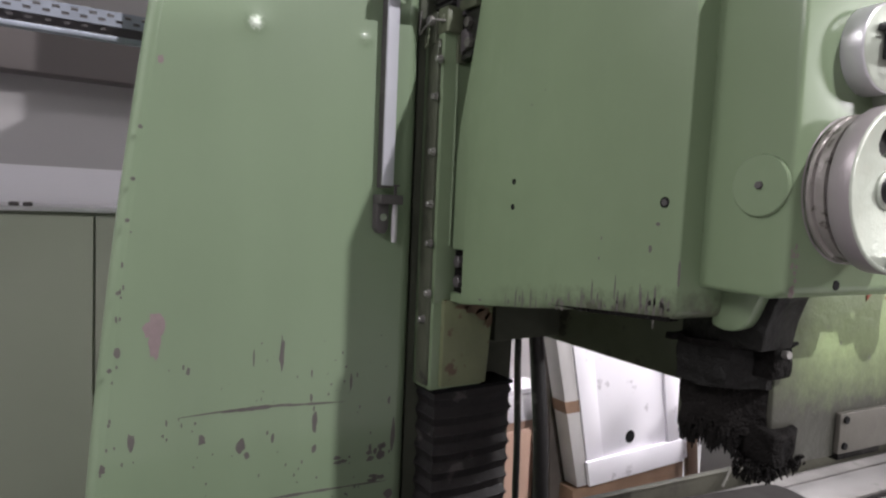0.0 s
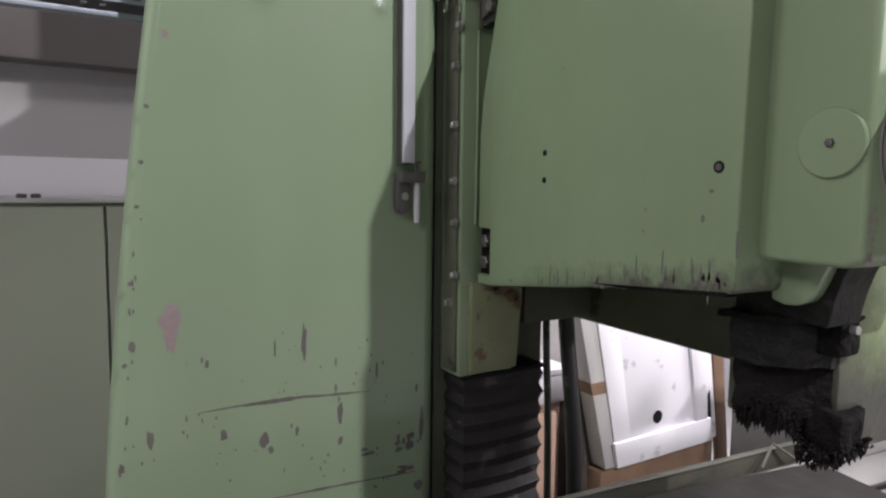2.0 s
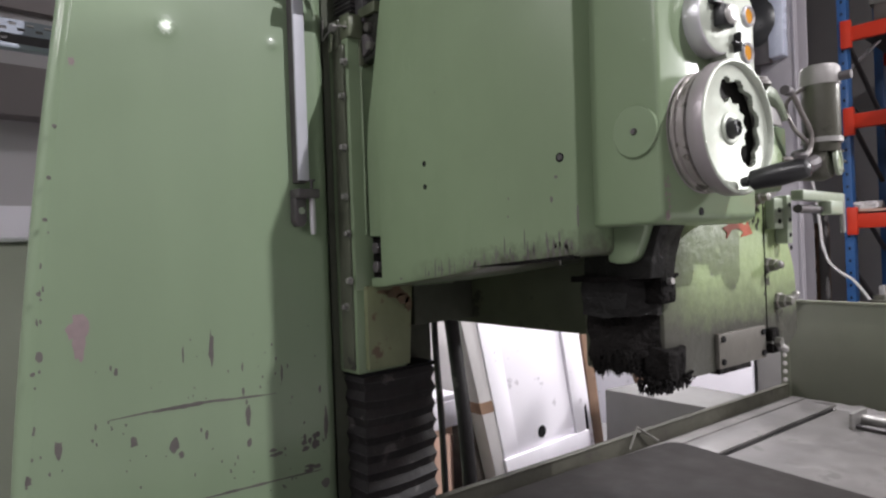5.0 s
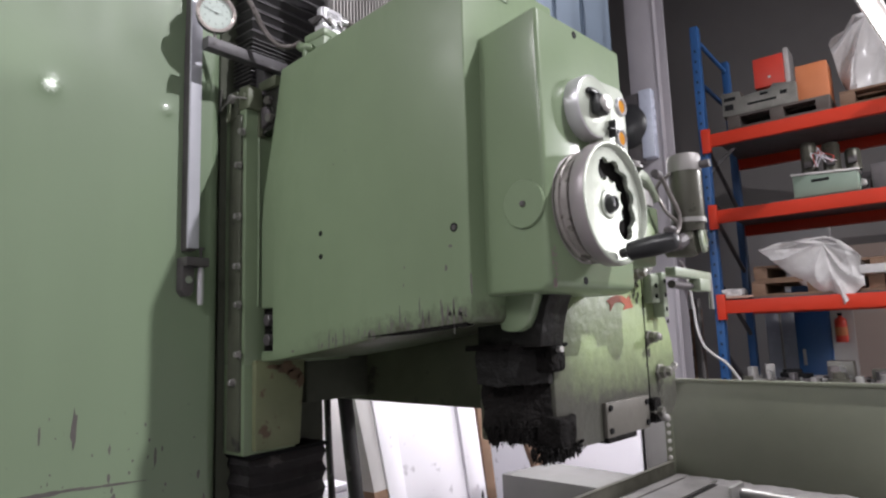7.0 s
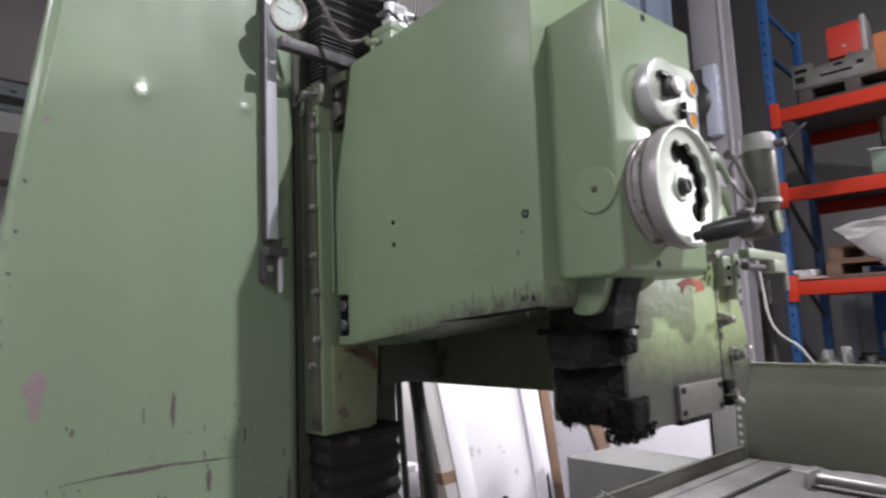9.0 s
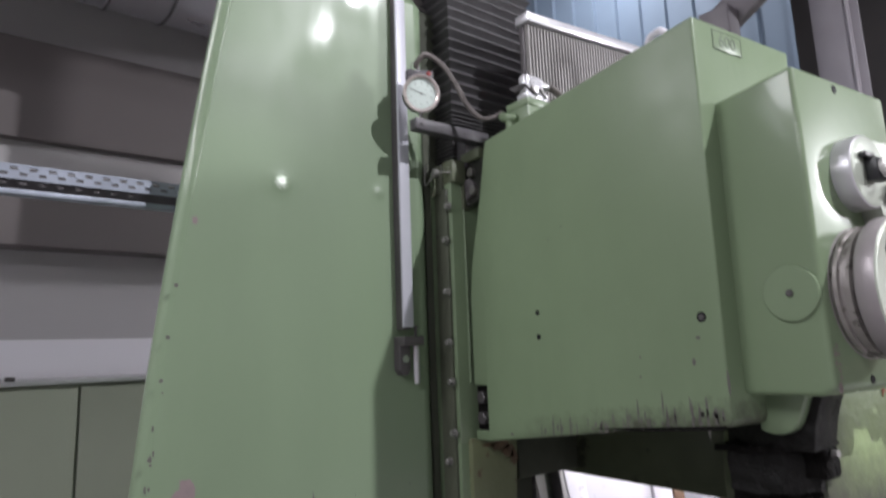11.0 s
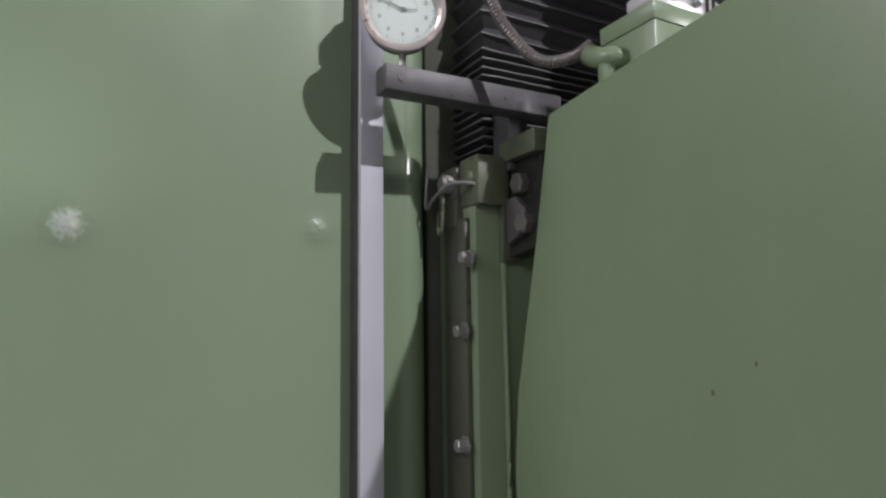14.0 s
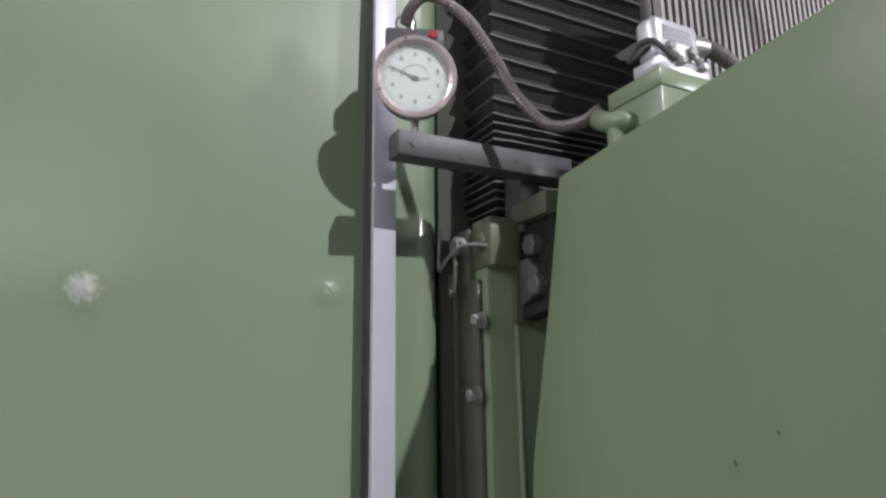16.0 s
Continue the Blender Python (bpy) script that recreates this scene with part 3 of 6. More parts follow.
for k in range(95):
    z = 0.80 + 0.42 * rnd.random() ** 1.7
    y = rnd.uniform(left_edge(z) + 0.03, -0.10)
    s = rnd.uniform(0.002, 0.0055)
    blob(bm, y, z, s, s * rnd.uniform(0.7, 3.0), 500 + k, points=8)
for k in range(14):
    z = rnd.uniform(0.8, 1.5)
    blob(bm, left_edge(z) + rnd.uniform(0.020, 0.032), z, 0.005, rnd.uniform(0.005, 0.02), 700 + k, points=8)
for y0, z0, y1, z1, w in ((-0.585, 1.034, -0.44, 1.040, 0.005), (-0.50, 1.036, -0.35, 1.037, 0.013), (-0.39, 1.036, -0.225, 1.028, 0.007), (-0.50, 0.829, -0.34, 0.823, 0.004), (-0.43, 0.827, -0.20, 0.822, 0.008), (-0.23, 0.823, -0.11, 0.819, 0.005)):
    rnd = random.Random(int(y0 * -1000))
    n_ = 14
    up, dn = [], []
    for k in range(n_ + 1):
        t = k / n_
        y, z = y0 + (y1 - y0) * t, z0 + (z1 - z0) * t
        s = w * (math.sin(math.pi * min(1, max(0.04, t))) * 0.6 + 0.25) * rnd.uniform(0.5, 1.1)
        up.append(bm.verts.new((front_x(y, z) + 0.0006, y, z + s / 2)))
        dn.append(bm.verts.new((front_x(y, z) + 0.0006, y, z - s / 2)))
    for k in range(n_):
        bm.faces.new((dn[k], dn[k + 1], up[k + 1], up[k]))
part("paint_chip", bm, M_CHIP, column, "grey bare patches and scratches in the paint", smooth=False)["kind"] = "stuff"
bm = bmesh.new()
blob(bm, -0.630, 1.226, 0.042, 0.055, 5, points=16)
blob(bm, -0.630, 1.195, 0.024, 0.075, 6, points=14)
blob(bm, -0.625, 1.755, 0.016, 0.022, 7)
part("filler_patch", bm, M_CHIP_PALE, column, "pale patch of exposed filler", smooth=False)
bm = bmesh.new()
for z in (1.62, 1.52, 1.44, 1.15, 1.3):
    rod((CX - 0.004, left_edge(z) + 0.018, z), (CX + 0.002, left_edge(z) + 0.016, z), 0.004, sides=8, bm=bm)
part("screw", bm, M_CHIP, column, smooth=False)["kind"] = "stuff"

# ---- measuring rule with stop on the column ----
rule = thing("steel_rule", "bright steel measuring bar fixed upright on the green column", "measuring bar")
part("bar", box(CX + 0.034, -0.1645, 1.535, CX + 0.042, -0.1365, 2.40, 0.001), M_RULE, rule)
part("backing", box(CX + 0.006, -0.1635, 1.53, CX + 0.034, -0.139, 2.40, 0.0008), M_DARK_STEEL, rule)
stop = thing("stop_clamp", "grey steel stop clamp with a set screw on the bar", "clamp")
part("block", box(CX + 0.006, -0.166, 1.492, CX + 0.052, -0.108, 1.514, 0.003), M_DARK_STEEL, stop)
part("bracket", prism([(-0.166, 1.493), (-0.166, 1.437), (-0.158, 1.424), (-0.144, 1.424), (-0.136, 1.437), (-0.136, 1.493)], "x", CX + 0.006, CX + 0.034, 0.002), M_DARK_STEEL, stop)
part("hole", rod((CX + 0.033, -0.150, 1.462), (CX + 0.0355, -0.150, 1.462), 0.0085), M_STEEL, stop, "bright washer in the bracket's hole")
part("pin", lathe([(0, 0), (0, 0.006), (0.02, 0.0075), (0.075, 0.0075), (0.09, 0.006), (0.092, 0)], (CX + 0.036, -0.122, 1.404), (0, 0, 1), 14), M_ALU, stop, "bright turned pin")
stop.location = (0, -0.006, 0)
part("set_screw", lathe([(0, 0.0035), (0.022, 0.0035), (0.022, 0.009), (0.026, 0.009), (0.026, 0)], (CX + 0.036, -0.122, 1.512), (0, 0, 1), 14), M_DARK_STEEL, stop)

# ---- saddle and head ----
SX = -0.235
saddle = thing("machine_saddle", "green cast saddle that slides on the column's front", "machine saddle")
part("flange", box(CX - 0.010, -0.037, 1.26, SX, 0.30, 1.94, 0.004), M_GREEN, saddle)
part("lower_flange", box(CX - 0.010, -0.037, 1.050, SX - 0.001, 0.115, 1.262, 0.004), M_GREEN, saddle)
part("gib_strip", box(CX + 0.016, -0.044, 1.06, CX + 0.066, -0.036, 1.88, 0.0015), M_GIB, saddle, "dark oily gib strip")
part("rib", tube([(SX + 0.001, 0.0, 1.40), (SX + 0.003, 0.0, 1.6), (SX + 0.001, 0.001, 1.83)], 0.0035, 8), M_GREEN, saddle)
part("foot", prism([(-0.014, 1.058), (0.118, 1.058), (0.134, 1.27), (-0.014, 1.27)], "x", SX - 0.01, SX + 0.012, 0.004), M_FOOT, saddle, "worn yellowish green foot of the saddle")
bm = bmesh.new()
rnd = random.Random(31)
for y, z, w, h in ((0.075, 1.247, 0.075, 0.028), (0.10, 1.232, 0.05, 0.03), (0.118, 1.215, 0.024, 0.04), (0.04, 1.252, 0.05, 0.012)):
    bm.faces.new([bm.verts.new((SX + 0.0124, y + w / 2 * rnd.uniform(0.7, 1.1) * math.cos(a), z + h / 2 * rnd.uniform(0.7, 1.1) * math.sin(a))) for a in np.linspace(0, 2 * math.pi, 15)[:-1]])
part("brown_patch", bm, M_BROWN_PATCH, saddle, "brown patch at the top of the foot", smooth=False)
for x, z in ((-0.236, 1.831), (-0.250, 1.748), (-0.252, 1.620), (-0.253, 1.497), (-0.248, 1.404), (-0.246, 1.286), (-0.268, 1.220)):
    bm = lathe([(0, 0.011), (0.002, 0.011), (0.002, 0.0075), (0.012, 0.0075), (0.0135, 0.006), (0.0135, 0)], (x, -0.044, z), (0, -1, 0), 6)
    part("bolt", bm, M_STEEL_DULL, saddle, smooth=False)

head = thing("milling_unit", "green painted milling head housing with a worn lower edge", "machine head")
PANEL = [(-0.143, 1.98), (0.418, 2.043), (0.410, 1.345), (0.402, 1.335), (0.24, 1.323), (0.05, 1.296), (-0.176, 1.268), (-0.222, 1.268), (-0.222, 1.291), (-0.178, 1.291), (-0.178, 1.393), (-0.222, 1.393), (-0.222, 1.60), (-0.213, 1.68), (-0.172, 1.845)]


def head_mesh():
    bm = bmesh.new()
    # a slab for the side cover, so that its edges can be rounded
    near = [bm.verts.new((x, 0.0, z)) for x, z in PANEL]
    far = [bm.verts.new((x + 0.0995 * 0.30 * max(0.0, min(1, (x + 0.2) / 0.6)), 0.30, z)) for x, z in PANEL]
    bm.faces.new(near)
    bm.faces.new(far)
    for i in range(len(PANEL)):
        j = (i + 1) % len(PANEL)
        bm.faces.new((near[i], near[j], far[j], far[i]))
    bmesh.ops.recalc_face_normals(bm, faces=bm.faces)
    bmesh.ops.bevel(bm, geom=[e for e in bm.edges], offset=0.004, segments=3, affect="EDGES", profile=0.5)
    return bm


part("housing", head_mesh(), M_HEAD, head, smooth=True, angle=50)
for x, z, r in ((0.0, 1.55, 0.0062), (0.0, 1.498, 0.0062), (0.377, 1.514, 0.0088)):
    part("screw_hole", lathe([(0, r), (0.0005, r), (0.0005, 0)], (x, 0.0001, z), (0, -1, 0), 18), M_BLACK, head)
part("screw_head", lathe([(0, 0.0055), (0.0012, 0.005), (0.0012, 0)], (0.377, -0.0004, 1.514), (0, -1, 0), 12), M_DARK_STEEL, head)
# shade under the head is put into this dark green
part("lower_body", prism([(-0.46, 1.137), (-0.10, 1.132), (0.28, 1.128), (0.28, 1.37), (-0.46, 1.37)], "y", 0.385, 0.60, 0.008), M_GREEN_UNDERSHADE, head, "lower body in green darkened for shade, with a grimy edge")
# web added to keep light out of the gap behind the head
part("gap_filler_web", box(-0.20, 0.285, 1.325, 0.28, 0.383, 1.37), M_GREEN_UNDERSHADE, head)
# dark web added to fill the gap next to the foot
part("rear_web", box(-0.31, 0.16, 1.152, -0.25, 0.384, 1.324, 0.004), M_WAY, head, "dark web added beside the saddle foot")

# front gear box
part("gear_box", moved(prism([(0.0, 1.385), (0.128, 1.385), (0.148, 1.397), (0.148, 1.902), (0.0, 1.888)], "y", 0.045, 0.345, 0.008, seg=3), skewed(0.405, 0.0)), M_GREEN_GLOSS, head)
part("cover_plug", lathe([(0, 0.044), (0.0045, 0.044), (0.006, 0.0425), (0.006, 0)], (0.5110, 0.0348, 1.5415), (-0.0995, -0.995, 0), 40), M_GREEN, head, "round green cover disc")
part("plug_screw", lathe([(0, 0.0062), (0.005, 0.0055), (0.006, 0.004), (0.006, 0)], (0.5107, 0.0298, 1.5415), (-0.0995, -0.995, 0), 6), M_DARK_STEEL, head, smooth=False)
for y, z in ((0.170, 1.884), (0.156, 1.405)):
    part("screw_hole", moved(lathe([(0, 0.0075), (0.0010, 0.007), (0.0010, 0)], (0.148, y, z), (1, 0, 0), 14), skewed(0.405, 0.0)), M_BLACK, head)
plate_ = part("number_plate", moved(box(0.0, 0.055, 1.994, 0.0008, 0.141, 2.032, 0.0002), skewed(0.4175, 0.0)), M_HEAD, head, "flush plate with a scribed frame")
for y0, z0, y1, z1 in ((0.055, 1.994, 0.141, 1.9955), (0.055, 2.0305, 0.141, 2.032), (0.055, 1.994, 0.0565, 2.032), (0.1395, 1.994, 0.141, 2.032)):
    part("frame_line", moved(box(0.0006, y0, z0, 0.0014, y1, z1), skewed(0.4175, 0.0)), M_LINE, plate_, smooth=False)

bm = bmesh.new()
rnd = random.Random(8)
for k in range(60):
    t = rnd.random() ** 0.55
    x = -0.05 + 0.45 * t
    zb = 1.286 + (1.335 - 1.286) * max(0, min(1, (x + 0.02) / 0.42))
    h = rnd.uniform(0.003, 0.02) if rnd.random() < 0.75 else rnd.uniform(0.02, 0.05)
    w = rnd.uniform(0.0015, 0.006)
    z0 = zb + 0.003 + (rnd.uniform(0, 0.02) if h < 0.02 else 0)
    ring = [(x - w / 2, z0), (x + w * rnd.uniform(0.1, 0.6), z0 - 0.001), (x + w * 0.5, z0 + h * 0.5), (x + w * 0.1, z0 + h), (x - w * 0.4, z0 + h * 0.6)]
    bm.faces.new([bm.verts.new((a, -0.0004, c)) for a, c in ring])
for x, z, w, h in ((0.235, 1.355, 0.004, 0.05), (0.37, 1.35, 0.005, 0.075), (0.31, 1.345, 0.004, 0.04), (0.355, 1.44, 0.008, 0.012), (0.25, 1.45, 0.004, 0.006), (0.34, 1.37, 0.003, 0.03), (0.0, 1.30, 0.004, 0.008), (-0.10, 1.29, 0.012, 0.006), (0.05, 1.31, 0.003, 0.012), (0.045, 1.701, 0.0035, 0.005), (0.083, 1.725, 0.003, 0.004), (0.367, 1.48, 0.010, 0.006), (0.287, 1.368, 0.003, 0.05), (0.412, 1.406, 0.005, 0.05), (0.247, 1.415, 0.004, 0.006)):
    bm.faces.new([bm.verts.new((x + w / 2 * math.cos(a) * rnd.uniform(0.7, 1.1), -0.0004, z + h / 2 * math.sin(a) * rnd.uniform(0.8, 1.1))) for a in np.linspace(0, 2 * math.pi, 9)[:-1]])
part("paint_chip", bm, M_CHIP, head, "worn bare patches along the lower edge", smooth=False)["kind"] = "stuff"
part("edge_grime", prism([(0.13, 1.316), (0.40, 1.338), (0.40, 1.331), (0.24, 1.3185)], "y", -0.0009, 0.02), M_GRIME, head, "black grime on the lower edge", smooth=False)
bm = bmesh.new()
for k in range(22):
    y, z = 0.053 + rnd.uniform(0, 0.012), 1.392 + 0.07 * rnd.random() ** 1.6
    bm.faces.new([bm.verts.new(skewed(0.405, 0.0) @ Vector((0.1484, y + rnd.uniform(0.001, 0.004) * math.cos(a), z + rnd.uniform(0.001, 0.006) * math.sin(a)))) for a in np.linspace(0, 2 * math.pi, 8)[:-1]])
part("paint_chip", bm, M_CHIP_PALE, head, smooth=False)["kind"] = "stuff"

# text 600 pressed into the plate
txt = bpy.data.curves.new("size_number", "FONT")
txt.body, txt.size, txt.extrude, txt.align_x, txt.align_y = "600", 0.034, 0.0004, "CENTER", "CENTER"
num = new("size_number", txt)
num.parent = head
num.matrix_world = skewed(0.4175 + 0.0098, 0.0985 - 0.001, 2.013) @ pose(0.001, 0, 0, 90, 0, 90)
txt.materials.append(M_LINE)

# ---- bellows ----
def bellows(x0, x1, y0, y1, z0, z1, folds, depth, sag=0.0):
    """Pleated cover round a slideway: front, two sides; folds stacked along z."""
    bm = bmesh.new()
    rows = []
    rnd = random.Random(folds)
    for k in range(folds * 2 + 1):
        z = z0 + (z1 - z0) * k / (folds * 2)
        d = depth if k % 2 else 0.0
        d *= rnd.uniform(0.85, 1.1)
        n_ = 12
        row = [(x0, y0 - d + depth)]
        for i in range(n_ + 1):
            t = i / n_
            row.append((x1 + d - depth, y0 + depth - d + (y1 - y0 - 2 * (depth - d)) * t))
        row.append((x0, y1 - depth + d))
        rows.append([bm.verts.new((x, y, z + sag * math.sin(math.pi * min(1, max(0, (y - y0) / (y1 - y0)))) + rnd.uniform(-0.001, 0.001))) for x, y in row])
    for p, q in zip(rows, rows[1:]):
        for k in range(len(p) - 1):
            bm.faces.new((p[k], p[k + 1], q[k + 1], q[k]))
    edge = bmesh.new()
    for k in range(1, folds * 2, 2):
        tube([v.co + Vector((0.0008, 0, 0)) for v in rows[k]], 0.0016, 5, bm=edge, steps=1)
    return bm, edge


lower = thing("lower_bellows", "black rubber pleated bellows below the saddle, dusty", "bellows")
fold, edge = bellows(CX - 0.06, -0.238, -0.022, 0.214, 0.45, 1.048, 13, 0.008, sag=-0.006)
part("pleats", fold, M_RUBBER, lower, smooth=False)
part("fold_edge", edge, M_RUBBER, lower)
part("end_frame", box(CX - 0.03, -0.026, 1.040, -0.235, 0.217, 1.050, 0.002), M_BLACK, lower)
upper = thing("upper_bellows", "black rubber pleated bellows above the saddle with grey fold edges", "bellows")
fold, edge = bellows(CX - 0.06, -0.248, -0.014, 0.312, 1.965, 2.10, 12, 0.010)
part("pleats", fold, M_BELLOWS, upper, smooth=False)
part("fold_edge", edge, M_BELLOWS_EDGE, upper)
fold, edge = bellows(CX - 0.06, -0.248, -0.014, 0.312, 2.10, 2.70, 20, 0.012)
part("pleats", fold, M_BELLOWS, upper, smooth=False)
part("fold_edge", edge, M_BELLOWS_EDGE, upper)

# ---- dial gauge on its arm ----
arm = thing("gauge_arm", "dark flat steel bar that carries the dial gauge", "support arm")
part("bar", prism([(-0.169, 1.996), (0.06, 1.998), (0.06, 2.026), (-0.169, 2.024)], "x", -0.217, -0.190, 0.0015), M_ARM, arm)
part("pin", lathe([(0, 0.0035), (0.0015, 0.0035), (0.0015, 0)], (-0.190, -0.152, 2.010), (1, 0, 0), 12), M_DARK_STEEL, arm)
part("fixing_foot", box(-0.250, 0.000, 1.935, -0.215, 0.028, 2.02, 0.002), M_ARM, arm)
gauge = thing("dial_gauge", "round dial gauge with a pale face and a brassy rim", "dial gauge")
GC, GN = Vector((-0.200, -0.1445, 2.0905)), Vector((0.90, -0.36, -0.16)).normalized()
part("case", lathe([(-0.028, 0), (-0.028, 0.041), (-0.004, 0.0445), (0.004, 0.0445)], GC, GN, 40), M_DARK_STEEL, gauge)
part("bezel", lathe([(0.0, 0.045), (0.006, 0.0462), (0.0085, 0.045), (0.0085, 0.041), (0.005, 0.0373), (0.002, 0.0368)], GC, GN, 48), M_BRASS, gauge, "worn brass rim")
part("dial", lathe([(0.002, 0.0376), (0.002, 0)], GC, GN, 40), M_DIAL, gauge, "pale greenish dial face")
gm = Matrix.Translation(GC + GN * 0.0024) @ GN.to_track_quat("Z", "Y").to_matrix().to_4x4() @ Matrix.Diagonal((1.11, 1.11, 1.0, 1.0))
bm = bmesh.new()
for k in range(60):
    a = 2 * math.pi * k / 60
    r0, w = (0.0295, 0.0005) if k % 5 else (0.0280, 0.0008)
    own = box(-w / 2, r0, 0, w / 2, 0.0322, 0.0003)
    moved(own, pose(0, 0, 0, 0, 0, 6 * k))
    add(bm, own)
for k in range(10):
    a = 2 * math.pi * k / 10
    own = box(-0.0014, -0.0018, 0, 0.0014, 0.0018, 0.0003)
    moved(own, Matrix.Translation((0.0235 * math.sin(a), 0.0235 * math.cos(a), 0)))
    add(bm, own)
for k in range(18):
    own = box(-0.0004, 0.0128, 0, 0.0004, 0.0146, 0.0003)
    moved(own, pose(0, 0, 0, 0, 0, 90 - 180 * k / 17))
    add(bm, own)
moved(bm, gm)
part("scale_print", bm, M_DIAL_PRINT, gauge, smooth=False)
bm = prism([(-0.0007, -0.004), (0.0007, -0.004), (0.0003, 0.029), (-0.0003, 0.029)], "z", 0.0005, 0.001)
moved(bm, gm @ pose(0, 0, 0, 0, 0, 66))
part("pointer", bm, M_PRINT, gauge, smooth=False)
bm = prism([(-0.0005, -0.003), (0.0005, -0.003), (0.0003, 0.013), (-0.0003, 0.013)], "z", 0.001, 0.0014)
moved(bm, gm @ pose(0, 0, 0, 0, 0, -92))
part("small_pointer", bm, M_PRINT, gauge, smooth=False)
part("hub", moved(lathe([(0, 0.002), (0.0018, 0.002), (0.0018, 0)], (0, 0, 0), (0, 0, 1), 12), gm), M_PRINT, gauge)
side, upw = GN.cross(Vector((0, 0, 1))).normalized() * -1, Vector((0, 0, 1))
gb = Matrix.Identity(4)
gb.col[0][:3], gb.col[1][:3], gb.col[2][:3], gb.col[3][:3] = GN, side, upw, GC
part("neck", moved(box(-0.024, -0.033, 0.036, 0.0, 0.033, 0.062, 0.003), gb), M_ARM, gauge)
part("button", moved(lathe([(0, 0.0052), (0.006, 0.0052), (0.008, 0.0035), (0.008, 0)], (0.0, 0.020, 0.052), (1, 0, 0), 16), gb), M_RED_DULL, gauge, "small red button")
part("stem", moved(lathe([(0, 0.006), (0.014, 0.006), (0.014, 0.004), (0.024, 0.004), (0.024, 0)], (-0.012, -0.004, 0.060), (0, 0, 1), 12), gb), M_STEEL, gauge)
part("ring", moved(tube([(-0.012 , -0.012 + 0.009 * math.cos(a), 0.072 + 0.010 * math.sin(a)) for a in np.linspace(-1.2, 4.3, 12)], 0.0012, 6, steps=3), gb), M_DARK_STEEL, gauge)
part("plunger", moved(rod((-0.012, 0, -0.095), (-0.012, 0, -0.03), 0.004, sides=10), gb), M_STEEL_DULL, gauge)

# ---- junction box, hose and connector on the head ----
jb = thing("junction_box", "green cast terminal box on the head's top edge", "junction box")
part("body", box(-0.086, 0.030, 1.93, -0.013, 0.106, 2.0475, 0.0015), M_GREEN, jb)
part("lid", box(-0.086, 0.030, 2.0482, -0.013, 0.106, 2.067, 0.0015), M_GREEN, jb)
lp = part("label_plate", box(-0.0135, 0.048, 2.016, -0.0112, 0.078, 2.034), M_PAPER, jb, "small plate with a dark centre")
part("field", box(-0.0115, 0.051, 2.019, -0.0105, 0.075, 2.031), M_BLACK, lp)
part("elbow", tube([(-0.056, 0.036, 2.023), (-0.059, 0.022, 2.025), (-0.072, 0.019, 2.028), (-0.086, 0.023, 2.036), (-0.102, 0.029, 2.046)], 0.0112, 16), M_GREEN, jb)
part("fitting", tube([(-0.066, 0.021, 2.026), (-0.067, 0.022, 2.0), (-0.068, 0.024, 1.965)], 0.0105, 14), M_GREEN, jb)
jb.location = (-0.004, 0, -0.008)
hose = thing("conduit", "grey ribbed metal conduit from the gauge to the terminal box", "conduit")
part("tube", tube([(-0.103, 0.030, 2.049), (-0.113, 0.011, 2.034), (-0.128, -0.021, 2.031), (-0.144, -0.049, 2.065), (-0.155, -0.070, 2.112), (-0.170, -0.096, 2.162), (-0.189, -0.131, 2.190), (-0.201, -0.149, 2.176), (-0.207, -0.153, 2.158)], 0.0060, 14, steps=26, ribs=0.0008), M_HOSE, hose)
con = thing("plug_connector", "pale metal multi-pole plug connector with locking levers", "connector")
part("base_rim", box(-0.050, 0.0315, 2.067, -0.0145, 0.104, 2.081, 0.003), M_ALU, con)
part("hood", box(-0.046, 0.0330, 2.081, -0.0180, 0.098, 2.129, 0.008, seg=3), M_ALU, con)
for k in range(5):
    part("ridge", box(-0.0185, 0.044, 2.103 + 0.0032 * k, -0.0168, 0.084, 2.1048 + 0.0032 * k), M_ALU, con)
for y in (0.052, 0.0825):
    part("lever", tube([(-0.0165, y, 2.094), (-0.0135, y + 0.002, 2.086), (-0.0125, y + 0.008, 2.078)], 0.0032, 8), M_STEEL_DULL, con)
    part("lever_pin", lathe([(0, 0.0052), (0.005, 0.0052), (0.007, 0.0035), (0.007, 0)], (-0.0145, y + 0.008, 2.078), (1, 0, 0), 12), M_STEEL, con)
    part("boss", lathe([(0, 0.0058), (0.004, 0.0058), (0.0055, 0.0045), (0.0055, 0)], (-0.0185, y, 2.095), (1, 0, 0), 12), M_STEEL_DULL, con)
part("locking_bow", tube([(-0.052, 0.0300, 2.088), (-0.036, 0.0290, 2.098), (-0.020, 0.0295, 2.097), (-0.0135, 0.036, 2.088), (-0.0125, 0.052, 2.078)], 0.0028, 8), M_DARK_STEEL, con)
part("side_clip", prism([(-0.070, 2.105), (-0.062, 2.096), (-0.045, 2.087), (-0.024, 2.092), (-0.024, 2.102), (-0.046, 2.105)], "y", 0.0285, 0.0335), M_DARK_STEEL, con)
part("cable_gland", rod((-0.031, 0.094, 2.113), (-0.031, 0.118, 2.116), 0.0125, 0.0105), M_STEEL, con)
part("cable", tube([(-0.031, 0.116, 2.116), (-0.030, 0.135, 2.116), (-0.029, 0.158, 2.107), (-0.028, 0.18, 2.088), (-0.028, 0.19, 2.06)], 0.0078, 12, steps=12, ribs=0.0014), M_HOSE, con)

con.location = (-0.004, 0, -0.008)

